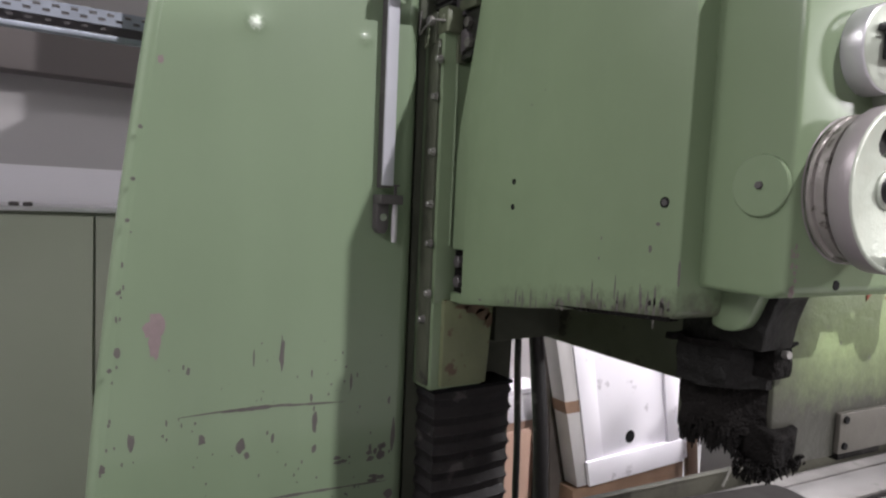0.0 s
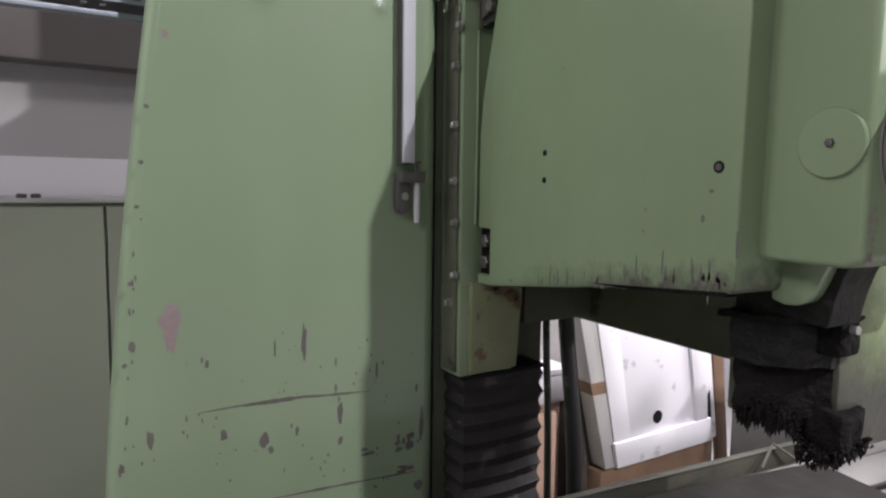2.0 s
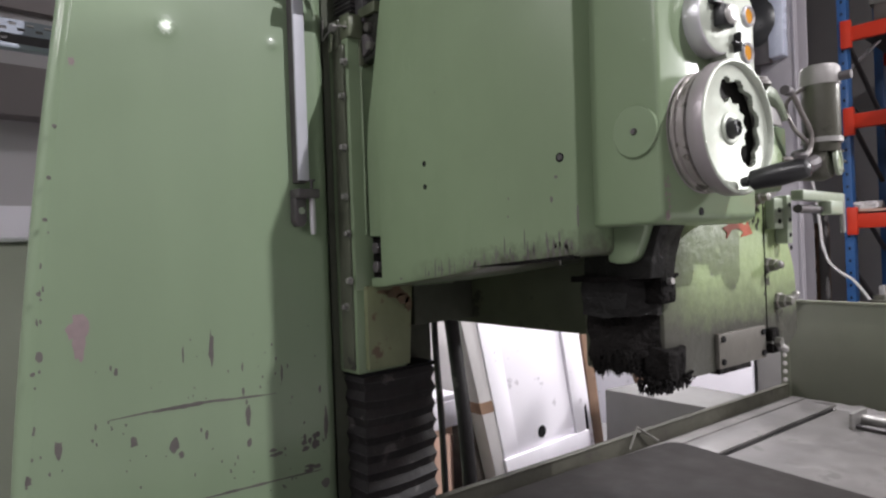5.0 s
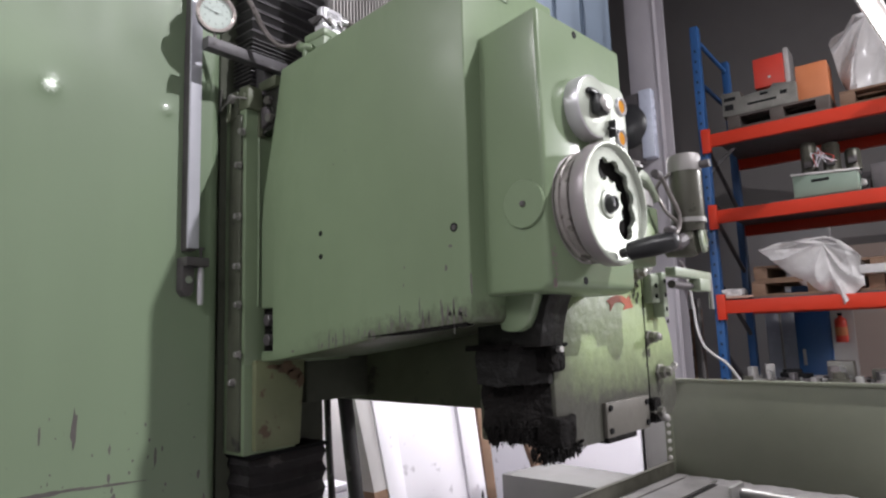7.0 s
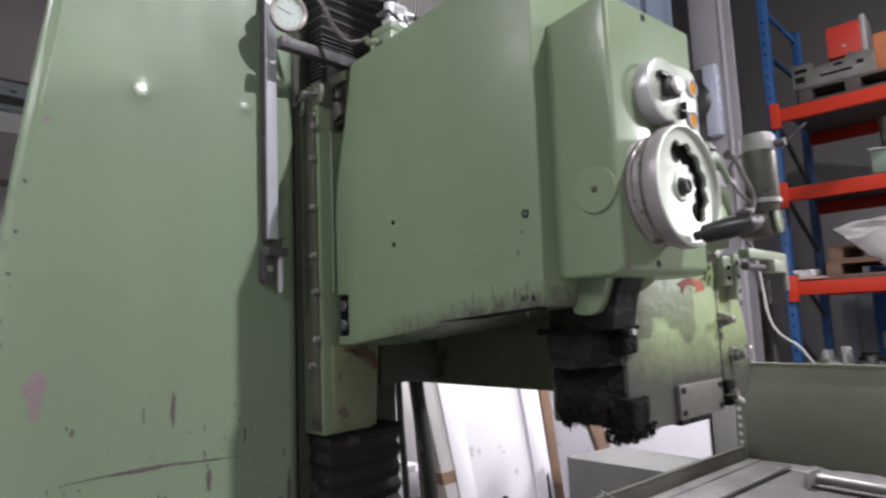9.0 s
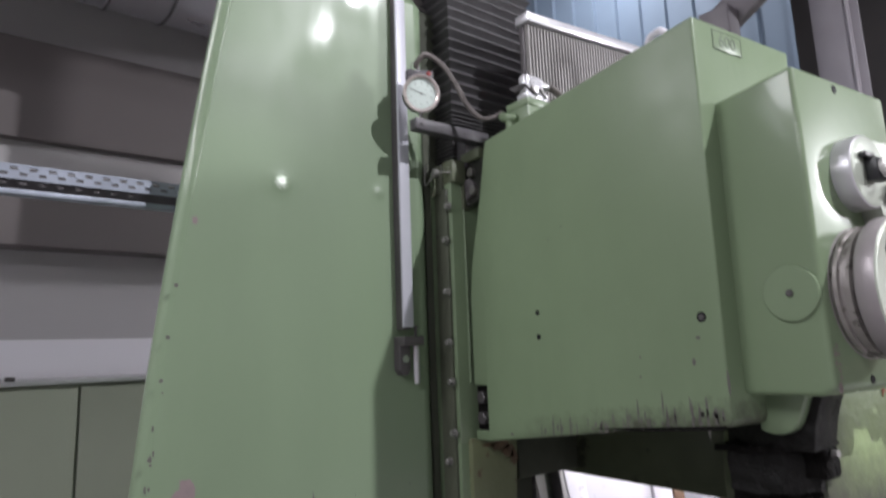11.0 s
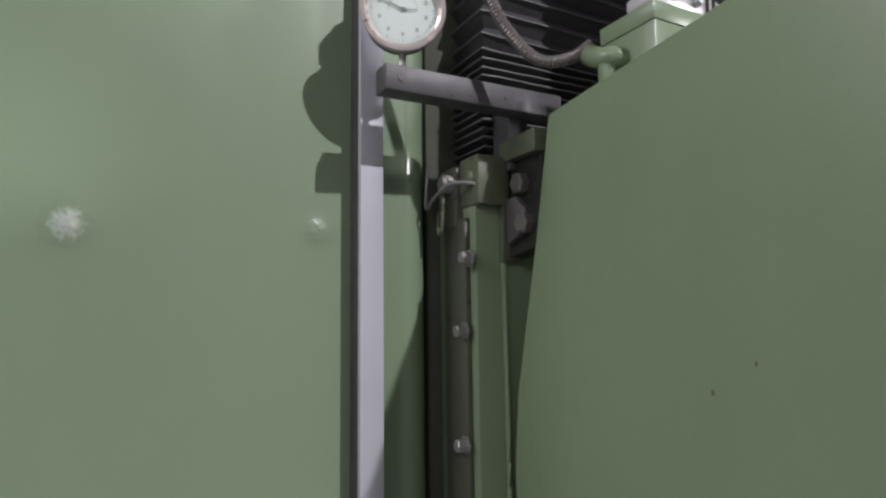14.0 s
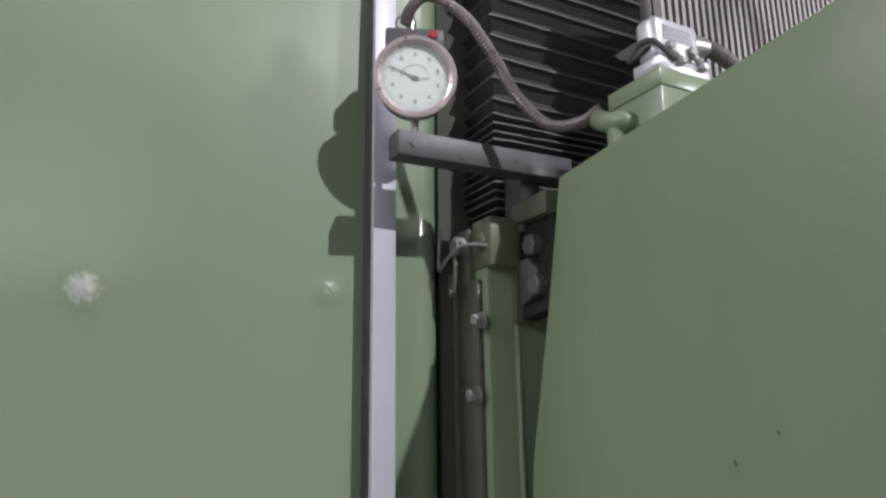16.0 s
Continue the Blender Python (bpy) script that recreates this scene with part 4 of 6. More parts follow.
# ---- clamp bracket between saddle and head ----
br = thing("clamp_bracket", "green bracket with a dark greasy recess beside the head", "bracket")
part("block", box(-0.300, -0.046, 1.872, -0.262, -0.012, 1.945, 0.003), M_GIB, br)
part("cap", box(-0.264, -0.040, 1.893, -0.222, 0.002, 1.952, 0.003), M_CAP, br, "oily green cap")
part("bevel", prism([(-0.232, 1.945), (-0.162, 1.945), (-0.162, 1.972), (-0.232, 1.968)], "y", -0.004, 0.03, 0.002), M_CAP, br)
part("cap_bolt", lathe([(0, 0.012), (0.010, 0.012), (0.013, 0.008), (0.013, 0)], (-0.278, -0.046, 1.925), (0, -1, 0), 12), M_STEEL_DULL, br)
part("washer", lathe([(0, 0.010), (0.004, 0.010), (0.006, 0.006), (0.006, 0)], (-0.240, -0.040, 1.925), (0, -1, 0), 12), M_CAP, br)
part("clip_loop", tube([(-0.278, -0.056, 1.912), (-0.270, -0.060, 1.895), (-0.275, -0.060, 1.868), (-0.286, -0.058, 1.866), (-0.289, -0.056, 1.890)], 0.0026, 8), M_CAP, br)
part("recess", prism([(-0.233, 1.832), (-0.168, 1.842), (-0.162, 1.946), (-0.231, 1.948)], "y", 0.006, 0.03), M_OIL, br, "dark greasy recess")
part("recess_lip", prism([(-0.236, 1.826), (-0.228, 1.828), (-0.226, 1.948), (-0.236, 1.948)], "y", -0.004, 0.02, 0.001), M_CAP, br)
part("wedge_lug", prism([(-0.222, 1.846), (-0.190, 1.858), (-0.186, 1.884), (-0.206, 1.902), (-0.226, 1.900)], "y", -0.002, 0.012, 0.003), M_DARK_STEEL, br, "worn steel wedge in the recess")
for x, z in ((-0.198, 1.915), (-0.192, 1.868)):
    part("bolt", lathe([(0, 0.0125), (0.010, 0.0125), (0.012, 0.010), (0.012, 0)], (x, 0.006, z), (0, -1, 0), 6), M_BOLT, br, smooth=False)
part("wire_clip", tube([(-0.304, -0.062, 1.952), (-0.307, -0.064, 1.905), (-0.298, -0.066, 1.897), (-0.280, -0.068, 1.905), (-0.252, -0.062, 1.919), (-0.232, -0.044, 1.918), (-0.224, -0.03, 1.914)], 0.0022, 6), M_STEEL_DULL, br)
lb = thing("slot_bolts", "two dark bolts in the housing's slot", "bolt")
part("backing", box(-0.225, 0.012, 1.285, -0.176, 0.02, 1.40), M_GRIME, lb)
for z in (1.318, 1.365):
    part("bolt", lathe([(0, 0.015), (0.012, 0.015), (0.014, 0.012), (0.014, 0)], (-0.2, 0.012, z), (0, -1, 0), 6), M_DARK_STEEL, lb, smooth=False)

# ---- handwheel and knob ----
FN = SKEW[0]
WC = Vector((0.6275, 0.145, 1.540))
wf = Matrix.Identity(4)
wf.col[0][:3], wf.col[1][:3], wf.col[2][:3], wf.col[3][:3] = FN, SKEW[1], (0, 0, 1), WC
wheel = thing("handwheel", "large polished metal handwheel with a black grip on the gear box", "handwheel")
part("scale_drum", lathe([(-0.065, 0.0), (-0.065, 0.095), (-0.056, 0.1005), (-0.052, 0.1045), (-0.046, 0.1045), (-0.044, 0.1005), (-0.041, 0.1005), (-0.039, 0.104), (-0.029, 0.104), (-0.027, 0.0985), (-0.022, 0.0975), (-0.019, 0.0975)], WC, FN, 64), M_DRUM, wheel, "scuffed grey graduated drum")
part("drum_ring", lathe([(-0.066, 0.096), (-0.066, 0.106), (-0.060, 0.107), (-0.058, 0.1015)], WC, FN, 56), M_WHEEL_RIM, wheel)
part("dark_groove", lathe([(-0.0265, 0.0975), (-0.0265, 0.0992), (-0.0205, 0.0992), (-0.0202, 0.0975)], WC, FN, 56), M_GRIME, wheel)
part("rim", lathe([(-0.022, 0.0), (-0.022, 0.106), (-0.020, 0.110), (-0.016, 0.1125), (0.004, 0.113), (0.0085, 0.1118)], WC, FN, 72), M_WHEEL_RIM, wheel, "worn grey wheel rim")
part("lip", lathe([(0.0085, 0.1118), (0.0106, 0.1100), (0.0108, 0.1075), (0.0085, 0.1048), (0.003, 0.1030)], WC, FN, 96), M_WHEEL_FACE, wheel, "bright polished rim lip")
LOBES = [radians(a) for a in (104, 74, 45, 16, -13, -42)]


def in_slot(r, a):
    """Inside the chain of round pockets that are cut through the wheel's disc."""
    p = Vector((r * math.cos(a), r * math.sin(a)))
    if any((p - Vector((0.0650 * math.cos(c), 0.0650 * math.sin(c)))).length < 0.0200 for c in LOBES):
        return True
    return LOBES[-1] < a < LOBES[0] and abs(r - 0.0660) < 0.0130


bm = bmesh.new()
NA, NR = 216, 34
radii = [0.103 * (k / NR) ** 0.8 for k in range(1, NR + 1)]
floor_x = lambda r: -0.0095 + 0.0125 * (r / 0.103) ** 2
grid = [[bm.verts.new(wf @ Vector((floor_x(r), r * math.cos(2 * math.pi * i / NA - math.pi), r * math.sin(2 * math.pi * i / NA - math.pi)))) for i in range(NA)] for r in radii]
for k in range(NR - 1):
    for i in range(NA):
        a = 2 * math.pi * (i + 0.5) / NA - math.pi
        if not in_slot((radii[k] + radii[k + 1]) / 2, a):
            j = (i + 1) % NA
            bm.faces.new((grid[k][i], grid[k][j], grid[k + 1][j], grid[k + 1][i]))
bm.faces.new(grid[0])
bmesh.ops.delete(bm, geom=[v for v in bm.verts if not v.link_faces], context="VERTS")
walls = bmesh.ops.extrude_edge_only(bm, edges=[e for e in bm.edges if e.is_boundary and (wf.inverted() @ e.verts[0].co).yz.length < 0.102])
bmesh.ops.translate(bm, vec=FN * -0.008, verts=[v for v in walls["geom"] if isinstance(v, bmesh.types.BMVert)])
part("face", bm, M_WHEEL_FACE, wheel, "bright dished disc with a scalloped slot", smooth=True, angle=50)
part("slot_floor", lathe([(-0.0202, 0.097), (-0.0202, 0)], WC, FN, 48), M_RECESS, wheel, "dark bottom of the scalloped slot")
hub = part("hub", lathe([(-0.012, 0.021), (-0.006, 0.0195), (-0.004, 0.0145), (0.006, 0.0135), (0.008, 0.010), (0.004, 0.008), (0.004, 0.0)], WC, FN, 24), M_PLASTIC, wheel, "dark centre boss")
part("hub_ring", lathe([(-0.0115, 0.029), (-0.006, 0.026), (-0.005, 0.022), (-0.006, 0.017)], WC, FN, 32), M_WHEEL_FACE, wheel, "bright ring round the boss")
for a, r in ((118, 0.052), (240, 0.06)):
    part("face_screw", moved(lathe([(0, 0.004), (0.002, 0.004), (0.0025, 0.002), (0.0025, 0)], (-0.011, r * math.cos(radians(a)), r * math.sin(radians(a))), (1, 0, 0), 10), wf), M_DARK_STEEL, wheel)
part("grip", moved(lathe([(0, 0.008), (0.012, 0.009), (0.018, 0.0165), (0.06, 0.0185), (0.092, 0.0165), (0.102, 0.014), (0.106, 0.007), (0.106, 0)], (0.008, 0.003, -0.092), (1, 0.05, 0.12), 20), wf), M_PLASTIC, wheel, "black plastic grip")
part("grip_nut", moved(lathe([(0, 0.010), (0.006, 0.011), (0.010, 0.008), (0.010, 0)], (0.098, 0.008, -0.066), (0.1, 0, 1), 14), wf), M_DARK_STEEL, wheel)
knob = thing("speed_selector", "round aluminium speed selector with a black knob", "selector knob")
KC = Vector((0.60, 0.162, 1.734))
kf = wf.copy()
kf.col[3][:3] = KC
part("drum", lathe([(-0.045, 0.0), (-0.045, 0.061), (-0.032, 0.063), (-0.030, 0.0615), (-0.004, 0.0615), (-0.001, 0.060), (0.0, 0.058)], KC, FN, 56), M_ALU, knob)
part("front_disc", lathe([(0.0, 0.058), (0.0012, 0.056), (0.0012, 0.0)], KC, FN, 56), M_WHEEL_FACE, knob, "bright round front disc")
part("plate", moved(prism([(0.02, 0.056), (0.092, 0.059), (0.108, 0.054), (0.115, 0.042), (0.116, -0.13), (0.10, -0.15), (0.05, -0.13), (0.02, -0.06)], "x", -0.045, 0.0004, 0.002), kf), M_WHEEL_FACE, knob, "bright control plate")
part("grip", moved(box(0.001, -0.020, -0.020, 0.022, 0.016, 0.018, 0.005), kf), M_PLASTIC, knob, "black square knob")
part("pointer", moved(box(0.001, -0.034, 0.018, 0.012, 0.0, 0.028, 0.003), kf), M_PLASTIC, knob)
part("knob_cap", moved(lathe([(0, 0.016), (0.006, 0.016), (0.009, 0.012), (0.009, 0)], (0.021, -0.002, 0.0), (1, 0, 0), 20), kf), M_PAPER, knob, "pale cap on the knob")
part("tee_handle", moved(box(-0.004, 0.045, -0.052, 0.014, 0.051, -0.018, 0.002, box(0.004, 0.030, -0.041, 0.012, 0.066, -0.035, 0.002)), kf), M_PLASTIC, knob, "small black tee handle")
for y, z in ((0.095, 0.021), (0.088, -0.046)):
    aw = part("amber_window", moved(lathe([(0, 0.014), (0.003, 0.013), (0.003, 0)], (0.0003, y, z), (1, 0, 0), 20), kf), M_AMBER, knob, "amber indicator")
    part("window_rim", moved(lathe([(0, 0.0195), (0.005, 0.0185), (0.006, 0.016), (0.003, 0.0135)], (0.0003, y, z), (1, 0, 0), 24), kf), M_ALU, aw)

# ---- spindle head below the gear box ----
sf = wf.copy()
sf.col[3][:3] = (0.473, 0.382, 0.0)
spin = thing("spindle_head", "light green round spindle head with a grimy lower rim", "spindle head")
ring = [(-0.176, 1.088)]
for k in range(41):
    a = radians(180 - 180 * k / 40)
    ring.append((0.095 + 0.272 * math.cos(a), 1.215 + 0.265 * math.sin(a)))
ring += [(0.367, 1.13), (0.33, 1.10), (0.2, 1.085), (0.0, 1.076), (-0.12, 1.078)]
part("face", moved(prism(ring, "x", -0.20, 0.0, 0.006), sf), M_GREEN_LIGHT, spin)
part("seam", moved(box(0.0002, 0.213, 1.09, 0.0012, 0.217, 1.46), sf), M_GRIME, spin, smooth=False)
part("plate", moved(box(0.0, -0.004, 1.084, 0.010, 0.190, 1.158, 0.002), sf), M_PLATE, spin, "grey steel cover plate with four screws")
for y, z in ((0.010, 1.098), (0.176, 1.097), (0.010, 1.146), (0.176, 1.144)):
    part("plate_screw", moved(lathe([(0, 0.0065), (0.004, 0.0065), (0.004, 0)], (0.010, y, z), (1, 0, 0), 10), sf), M_BLACK, spin)
part("plate_foot", moved(box(-0.02, -0.002, 1.072, 0.009, 0.125, 1.0845, 0.003), sf), M_GRIME, spin, "black greasy strip under the plate")
part("stop_block", moved(box(0.0, 0.196, 1.092, 0.022, 0.232, 1.150, 0.006), sf), M_GRIME, spin, "black greasy stop block")
for y, z, s, a in ((0.176, 1.448, 1.15, 25), (0.229, 1.292, 0.9, 180), (0.272, 1.206, 1.0, 40), (0.214, 1.118, 1.15, -60)):
    cl = part("clamp_bolt", moved(lathe([(0, 0.021 * s), (0.006, 0.021 * s), (0.008, 0.0165 * s), (0.020, 0.0165 * s), (0.022, 0.011 * s), (0.034, 0.010 * s), (0.035, 0)], (0.0, y, z), (1, 0, 0), 6), sf), M_BOLT, spin, "dark clamping bolt", smooth=False)
    d = Vector((0, math.cos(radians(a)), math.sin(radians(a))))
    q = Vector((0.026, y, z))
    part("lever", moved(tube([q, q + d * 0.010 * s, q + d * 0.015 * s + Vector((0.005, 0, 0)), q + d * 0.020 * s + Vector((0.008, 0, 0.003))], 0.0085 * s, 10), sf), M_STEEL_DULL, cl, "worn steel lever")
    part("lever_ball", moved(lathe([(-0.009, 0), (-0.007, 0.005), (0, 0.009), (0.007, 0.005), (0.009, 0)], q + d * 0.020 * s + Vector((0.008, 0, 0.003)), (0.5, d.y, d.z), 12), sf), M_STEEL_DULL, cl)
part("arrow", moved(prism([(0.040, 1.379), (0.062, 1.387), (0.084, 1.392), (0.104, 1.3925), (0.122, 1.389), (0.133, 1.384), (0.144, 1.393), (0.163, 1.365), (0.114, 1.359), (0.124, 1.370), (0.110, 1.376), (0.094, 1.377), (0.076, 1.374), (0.055, 1.356), (0.056, 1.370)], "x", 0.0008, 0.0016), sf), M_ARROW, spin, "faded red turning arrow", smooth=False)
bm = bmesh.new()
rnd = random.Random(77)
for y0, z0, w, h, n_ in ((0.172, 1.425, 0.045, 0.07, 22), (0.222, 1.265, 0.024, 0.06, 12), (0.270, 1.165, 0.03, 0.07, 14)):
    for k in range(n_):
        y, z = y0 + w * rnd.gauss(0, 0.35), z0 + h * rnd.gauss(0, 0.35)
        r = rnd.uniform(0.002, 0.009)
        bm.faces.new([bm.verts.new(sf @ Vector((0.0005 + 0.00002 * (len(bm.faces) % 12), y + r * rnd.uniform(0.5, 1.1) * math.cos(a), z + 1.6 * r * rnd.uniform(0.5, 1.1) * math.sin(a)))) for a in np.linspace(0, 2 * math.pi, 10)[:-1]])
part("grime_stain", bm, M_STAIN, spin, "black greasy smears round the bolts", smooth=False)["kind"] = "stuff"

# ---- grimy chip brush below the gear box ----
brush = thing("wiper_brush", "black oily wiper block with worn hanging bristles", "brush")
def lumpy(bm, amount, seed, cuts=6):
    bmesh.ops.subdivide_edges(bm, edges=bm.edges[:], cuts=cuts, use_grid_fill=True)
    for v in bm.verts:
        p = v.co * 28 + Vector((seed, 0, 0))
        v.co += Vector((noise.noise(p), noise.noise(p + Vector((9, 3, 1))), noise.noise(p + Vector((4, 7, 2))))) * amount
    return bm
part("block", lumpy(prism([(0.334, 0.115), (0.415, 0.135), (0.452, 0.190), (0.452, 0.30), (0.338, 0.30)], "z", 1.215, 1.284), 0.005, 1, 7), M_GRIME_BLACK, brush)
part("felt", lumpy(prism([(0.318, 0.150), (0.405, 0.165), (0.446, 0.205), (0.446, 0.30), (0.320, 0.30)], "z", 1.128, 1.22), 0.006, 6, 8), M_GRIME, brush, "dusty matted felt pad")
part("caked_swarf", lumpy(box(0.415, 0.185, 1.088, 0.474, 0.26, 1.150, 0.01), 0.010, 5), M_GRIME, brush)
part("top_ledge", lumpy(prism([(0.318, 0.100), (0.42, 0.120), (0.460, 0.178), (0.460, 0.30), (0.330, 0.30)], "z", 1.281, 1.293), 0.005, 2, 8), M_GRIME, brush, "chip-covered ledge")
part("lug", lumpy(box(0.432, 0.168, 1.236, 0.474, 0.225, 1.291, 0.008), 0.003, 3, 2), M_GRIME, brush)
part("lug_pin", rod((0.470, 0.19, 1.280), (0.486, 0.188, 1.281), 0.0065), M_STEEL_DULL, brush)
part("swivel", prism([(0.33, 1.288), (0.475, 1.288), (0.482, 1.33), (0.494, 1.37), (0.512, 1.405), (0.33, 1.405)], "y", 0.125, 0.215, 0.004), M_GRIME_BLACK, brush, "black oily swivel flange")
curve_ = [(0.405, 1.405), (0.405, 1.322), (0.425, 1.3165), (0.443, 1.3175), (0.458, 1.325), (0.466, 1.336), (0.473, 1.352), (0.482, 1.375), (0.492, 1.405)]
part("wedge", prism(curve_, "y", 0.098, 0.13, 0.004), M_GREEN, brush, "green cast web with a curved edge")
bm = bmesh.new()
rnd = random.Random(4)
for k in range(1500):
    x, y = rnd.uniform(0.320, 0.474), rnd.choice([rnd.uniform(0.15, 0.20), rnd.uniform(0.17, 0.29)])
    low = 0.05 * max(0.0, min(1.0, (x - 0.41) / 0.02))
    z = 1.134 + rnd.uniform(-0.012, 0.012) - low
    ln = (rnd.uniform(0.008, 0.034) + 0.026 * noise.noise(Vector((x * 45, y * 20, 0)))) * (0.35 if low > 0 else 1.0)
    rod((x, y, z), (x + rnd.uniform(-0.004, 0.004), y + rnd.uniform(-0.004, 0.002), z - max(0.006, ln)), rnd.uniform(0.0022, 0.0045), 0.0009, sides=4, bm=bm)
part("bristles", bm, M_GRIME, brush, "matted oily bristles", smooth=False)["kind"] = "stuff"

# ---- small motor, pipes and scale bar beside the wheel ----
mot = thing("pump_motor", "small upright grey motor with a glass oil gauge", "motor")
MC = Vector((0.655, 0.482, 1.52))
part("body", lathe([(0, 0.0), (0.0, 0.030), (0.02, 0.034), (0.14, 0.034), (0.14, 0)], MC, (0, 0, 1), 28), M_MOTOR, mot)
part("cap", lathe([(0.132, 0.0), (0.132, 0.0355), (0.164, 0.0355), (0.170, 0.032), (0.170, 0)], MC, (0, 0, 1), 28), M_FIN, mot, "grey round cap")
part("ring", lathe([(0.018, 0.030), (0.018, 0.037), (0.028, 0.037), (0.028, 0.030)], MC, (0, 0, 1), 28), M_STEEL_DULL, mot)
part("gear_case", lathe([(-0.03, 0), (-0.03, 0.032), (0.02, 0.036), (0.035, 0.030), (0.035, 0)], MC + Vector((-0.02, 0, -0.02)), (1, 0, 0), 20), M_MOTOR, mot)
glass_ = part("sight_flange", lathe([(0, 0.029), (0.006, 0.029), (0.008, 0.026), (0.008, 0.017), (0.004, 0.0155)], MC + Vector((0.020, 0.012, -0.018)), (0.95, 0.10, 0.05), 24), M_PALE_CAST, mot, "pale worn flange")
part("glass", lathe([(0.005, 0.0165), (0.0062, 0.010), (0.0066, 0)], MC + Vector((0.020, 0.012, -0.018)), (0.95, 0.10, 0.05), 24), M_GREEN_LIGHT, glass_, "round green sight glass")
for a in range(0, 360, 60):
    part("flange_screw", rod(MC + Vector((0.027, 0.012 + 0.0225 * math.cos(radians(a)), -0.018 + 0.0225 * math.sin(radians(a)))), MC + Vector((0.031, 0.0125 + 0.0225 * math.cos(radians(a)), -0.018 + 0.0225 * math.sin(radians(a)))), 0.0028, sides=6), M_BOLT, glass_)
part("terminal", rod(MC + Vector((0.03, 0.0, 0.145)), MC + Vector((0.055, 0.0, 0.145)), 0.009), M_DARK_STEEL, mot)
part("cable", tube([MC + Vector((-0.02, -0.03, 0.13)), MC + Vector((-0.05, -0.04, 0.10)), MC + Vector((-0.035, -0.045, 0.05)), MC + Vector((-0.01, -0.04, 0.01)), MC + Vector((-0.03, -0.03, -0.03))], 0.004, 8), M_HOSE, mot)
cas = thing("side_casting", "pale green casting with a lever and pipe beside the handwheel", "casting")
part("body", moved(prism([(0.0, 1.44), (0.19, 1.45), (0.19, 1.58), (0.10, 1.625), (0.0, 1.62)], "x", -0.14, -0.035, 0.008), skewed(0.60, 0.28)), M_GREEN, cas)
part("lever_arm", prism([(0.318, 1.626), (0.345, 1.645), (0.378, 1.641), (0.412, 1.620), (0.437, 1.590), (0.424, 1.584), (0.400, 1.606), (0.372, 1.620), (0.340, 1.622), (0.326, 1.612)], "x", 0.590, 0.612, 0.003), M_PALE_CAST, cas, "pale green curved lever")
part("plate", prism([(0.325, 1.612), (0.422, 1.606), (0.420, 1.576), (0.330, 1.572)], "x", 0.590, 0.604, 0.002), M_SHEET, cas, "pale metal plate")
part("side_box", box(0.575, 0.350, 1.515, 0.606, 0.434, 1.572, 0.004), M_GREEN, cas)
part("screw_cap", lathe([(0, 0.021), (0.006, 0.021), (0.009, 0.016), (0.014, 0.016), (0.017, 0.010), (0.017, 0)], (0.602, 0.318, 1.640), (0, 0, 1), 18), M_FIN, cas, "pale screw cap")
part("pipe_joint", lathe([(-0.012, 0), (-0.012, 0.009), (0.012, 0.009), (0.012, 0)], (0.638, 0.355, 1.629), (0, 1, 0), 12), M_DARK_STEEL, cas)
part("pipe", tube([(0.640, 0.366, 1.628), (0.644, 0.382, 1.612), (0.647, 0.398, 1.592), (0.650, 0.428, 1.565), (0.652, 0.434, 1.545), (0.650, 0.420, 1.517), (0.642, 0.38, 1.503), (0.625, 0.36, 1.503)], 0.0048, 10), M_HOSE, cas, "bent grey pipe")
part("flange", lathe([(0, 0.04), (0.02, 0.04), (0.022, 0.036), (0.022, 0)], (0.585, 0.36, 1.50), (0.9, -0.2, 0.1), 22), M_GREEN_WORN, cas)
part("elbow", tube([(0.61, 0.40, 1.50), (0.64, 0.42, 1.49), (0.65, 0.45, 1.50)], 0.016, 10), M_DARK_STEEL, cas)
bar = thing("depth_scale", "pale metal depth scale with a cross bar", "scale")
part("cross_bar", box(0.553, 0.60, 1.436, 0.580, 0.89, 1.459, 0.003), M_PALE_CAST, bar)
part("lower_tube", rod((0.56, 0.62, 1.418), (0.56, 0.86, 1.418), 0.010), M_DARK_STEEL, bar)
part("scale", moved(box(0.0, 0.268, 1.34, 0.030, 0.292, 1.452, 0.003), sf), M_PALE_CAST, bar)
part("scale_plate", moved(box(0.0, 0.225, 1.375, 0.022, 0.267, 1.446, 0.003), sf), M_PALE_CAST, bar, "pale plate with set screws")
for z in (1.392, 1.418):
    part("set_screw", moved(rod((0.022, 0.246, z), (0.024, 0.246, z), 0.006, sides=10), sf), M_GRIME, bar)
for z in (1.435, 1.40, 1.365, 1.335):
    part("slot", moved(box(0.030, 0.275, z - 0.010, 0.0312, 0.285, z, 0.0005), sf), M_BLACK, bar)
part("clamp", box(0.556, 0.76, 1.405, 0.588, 0.85, 1.438, 0.005), M_PALE_CAST, bar)
part("post", rod((0.575, 0.885, 1.36), (0.575, 0.885, 1.458), 0.006), M_FIN, bar)

# ---- table, trough rail and splash guard ----
tf = skewed(0, 0, 0)
def tab(u, v, z):
    return Vector((-0.355, 0.40, 0)) + SKEW[0] * u + SKEW[1] * v + Vector((0, 0, z))
mt = Matrix.Identity(4)
mt.col[0][:3], mt.col[1][:3], mt.col[3][:3] = SKEW[0], SKEW[1], (-0.355, 0.40, 0)
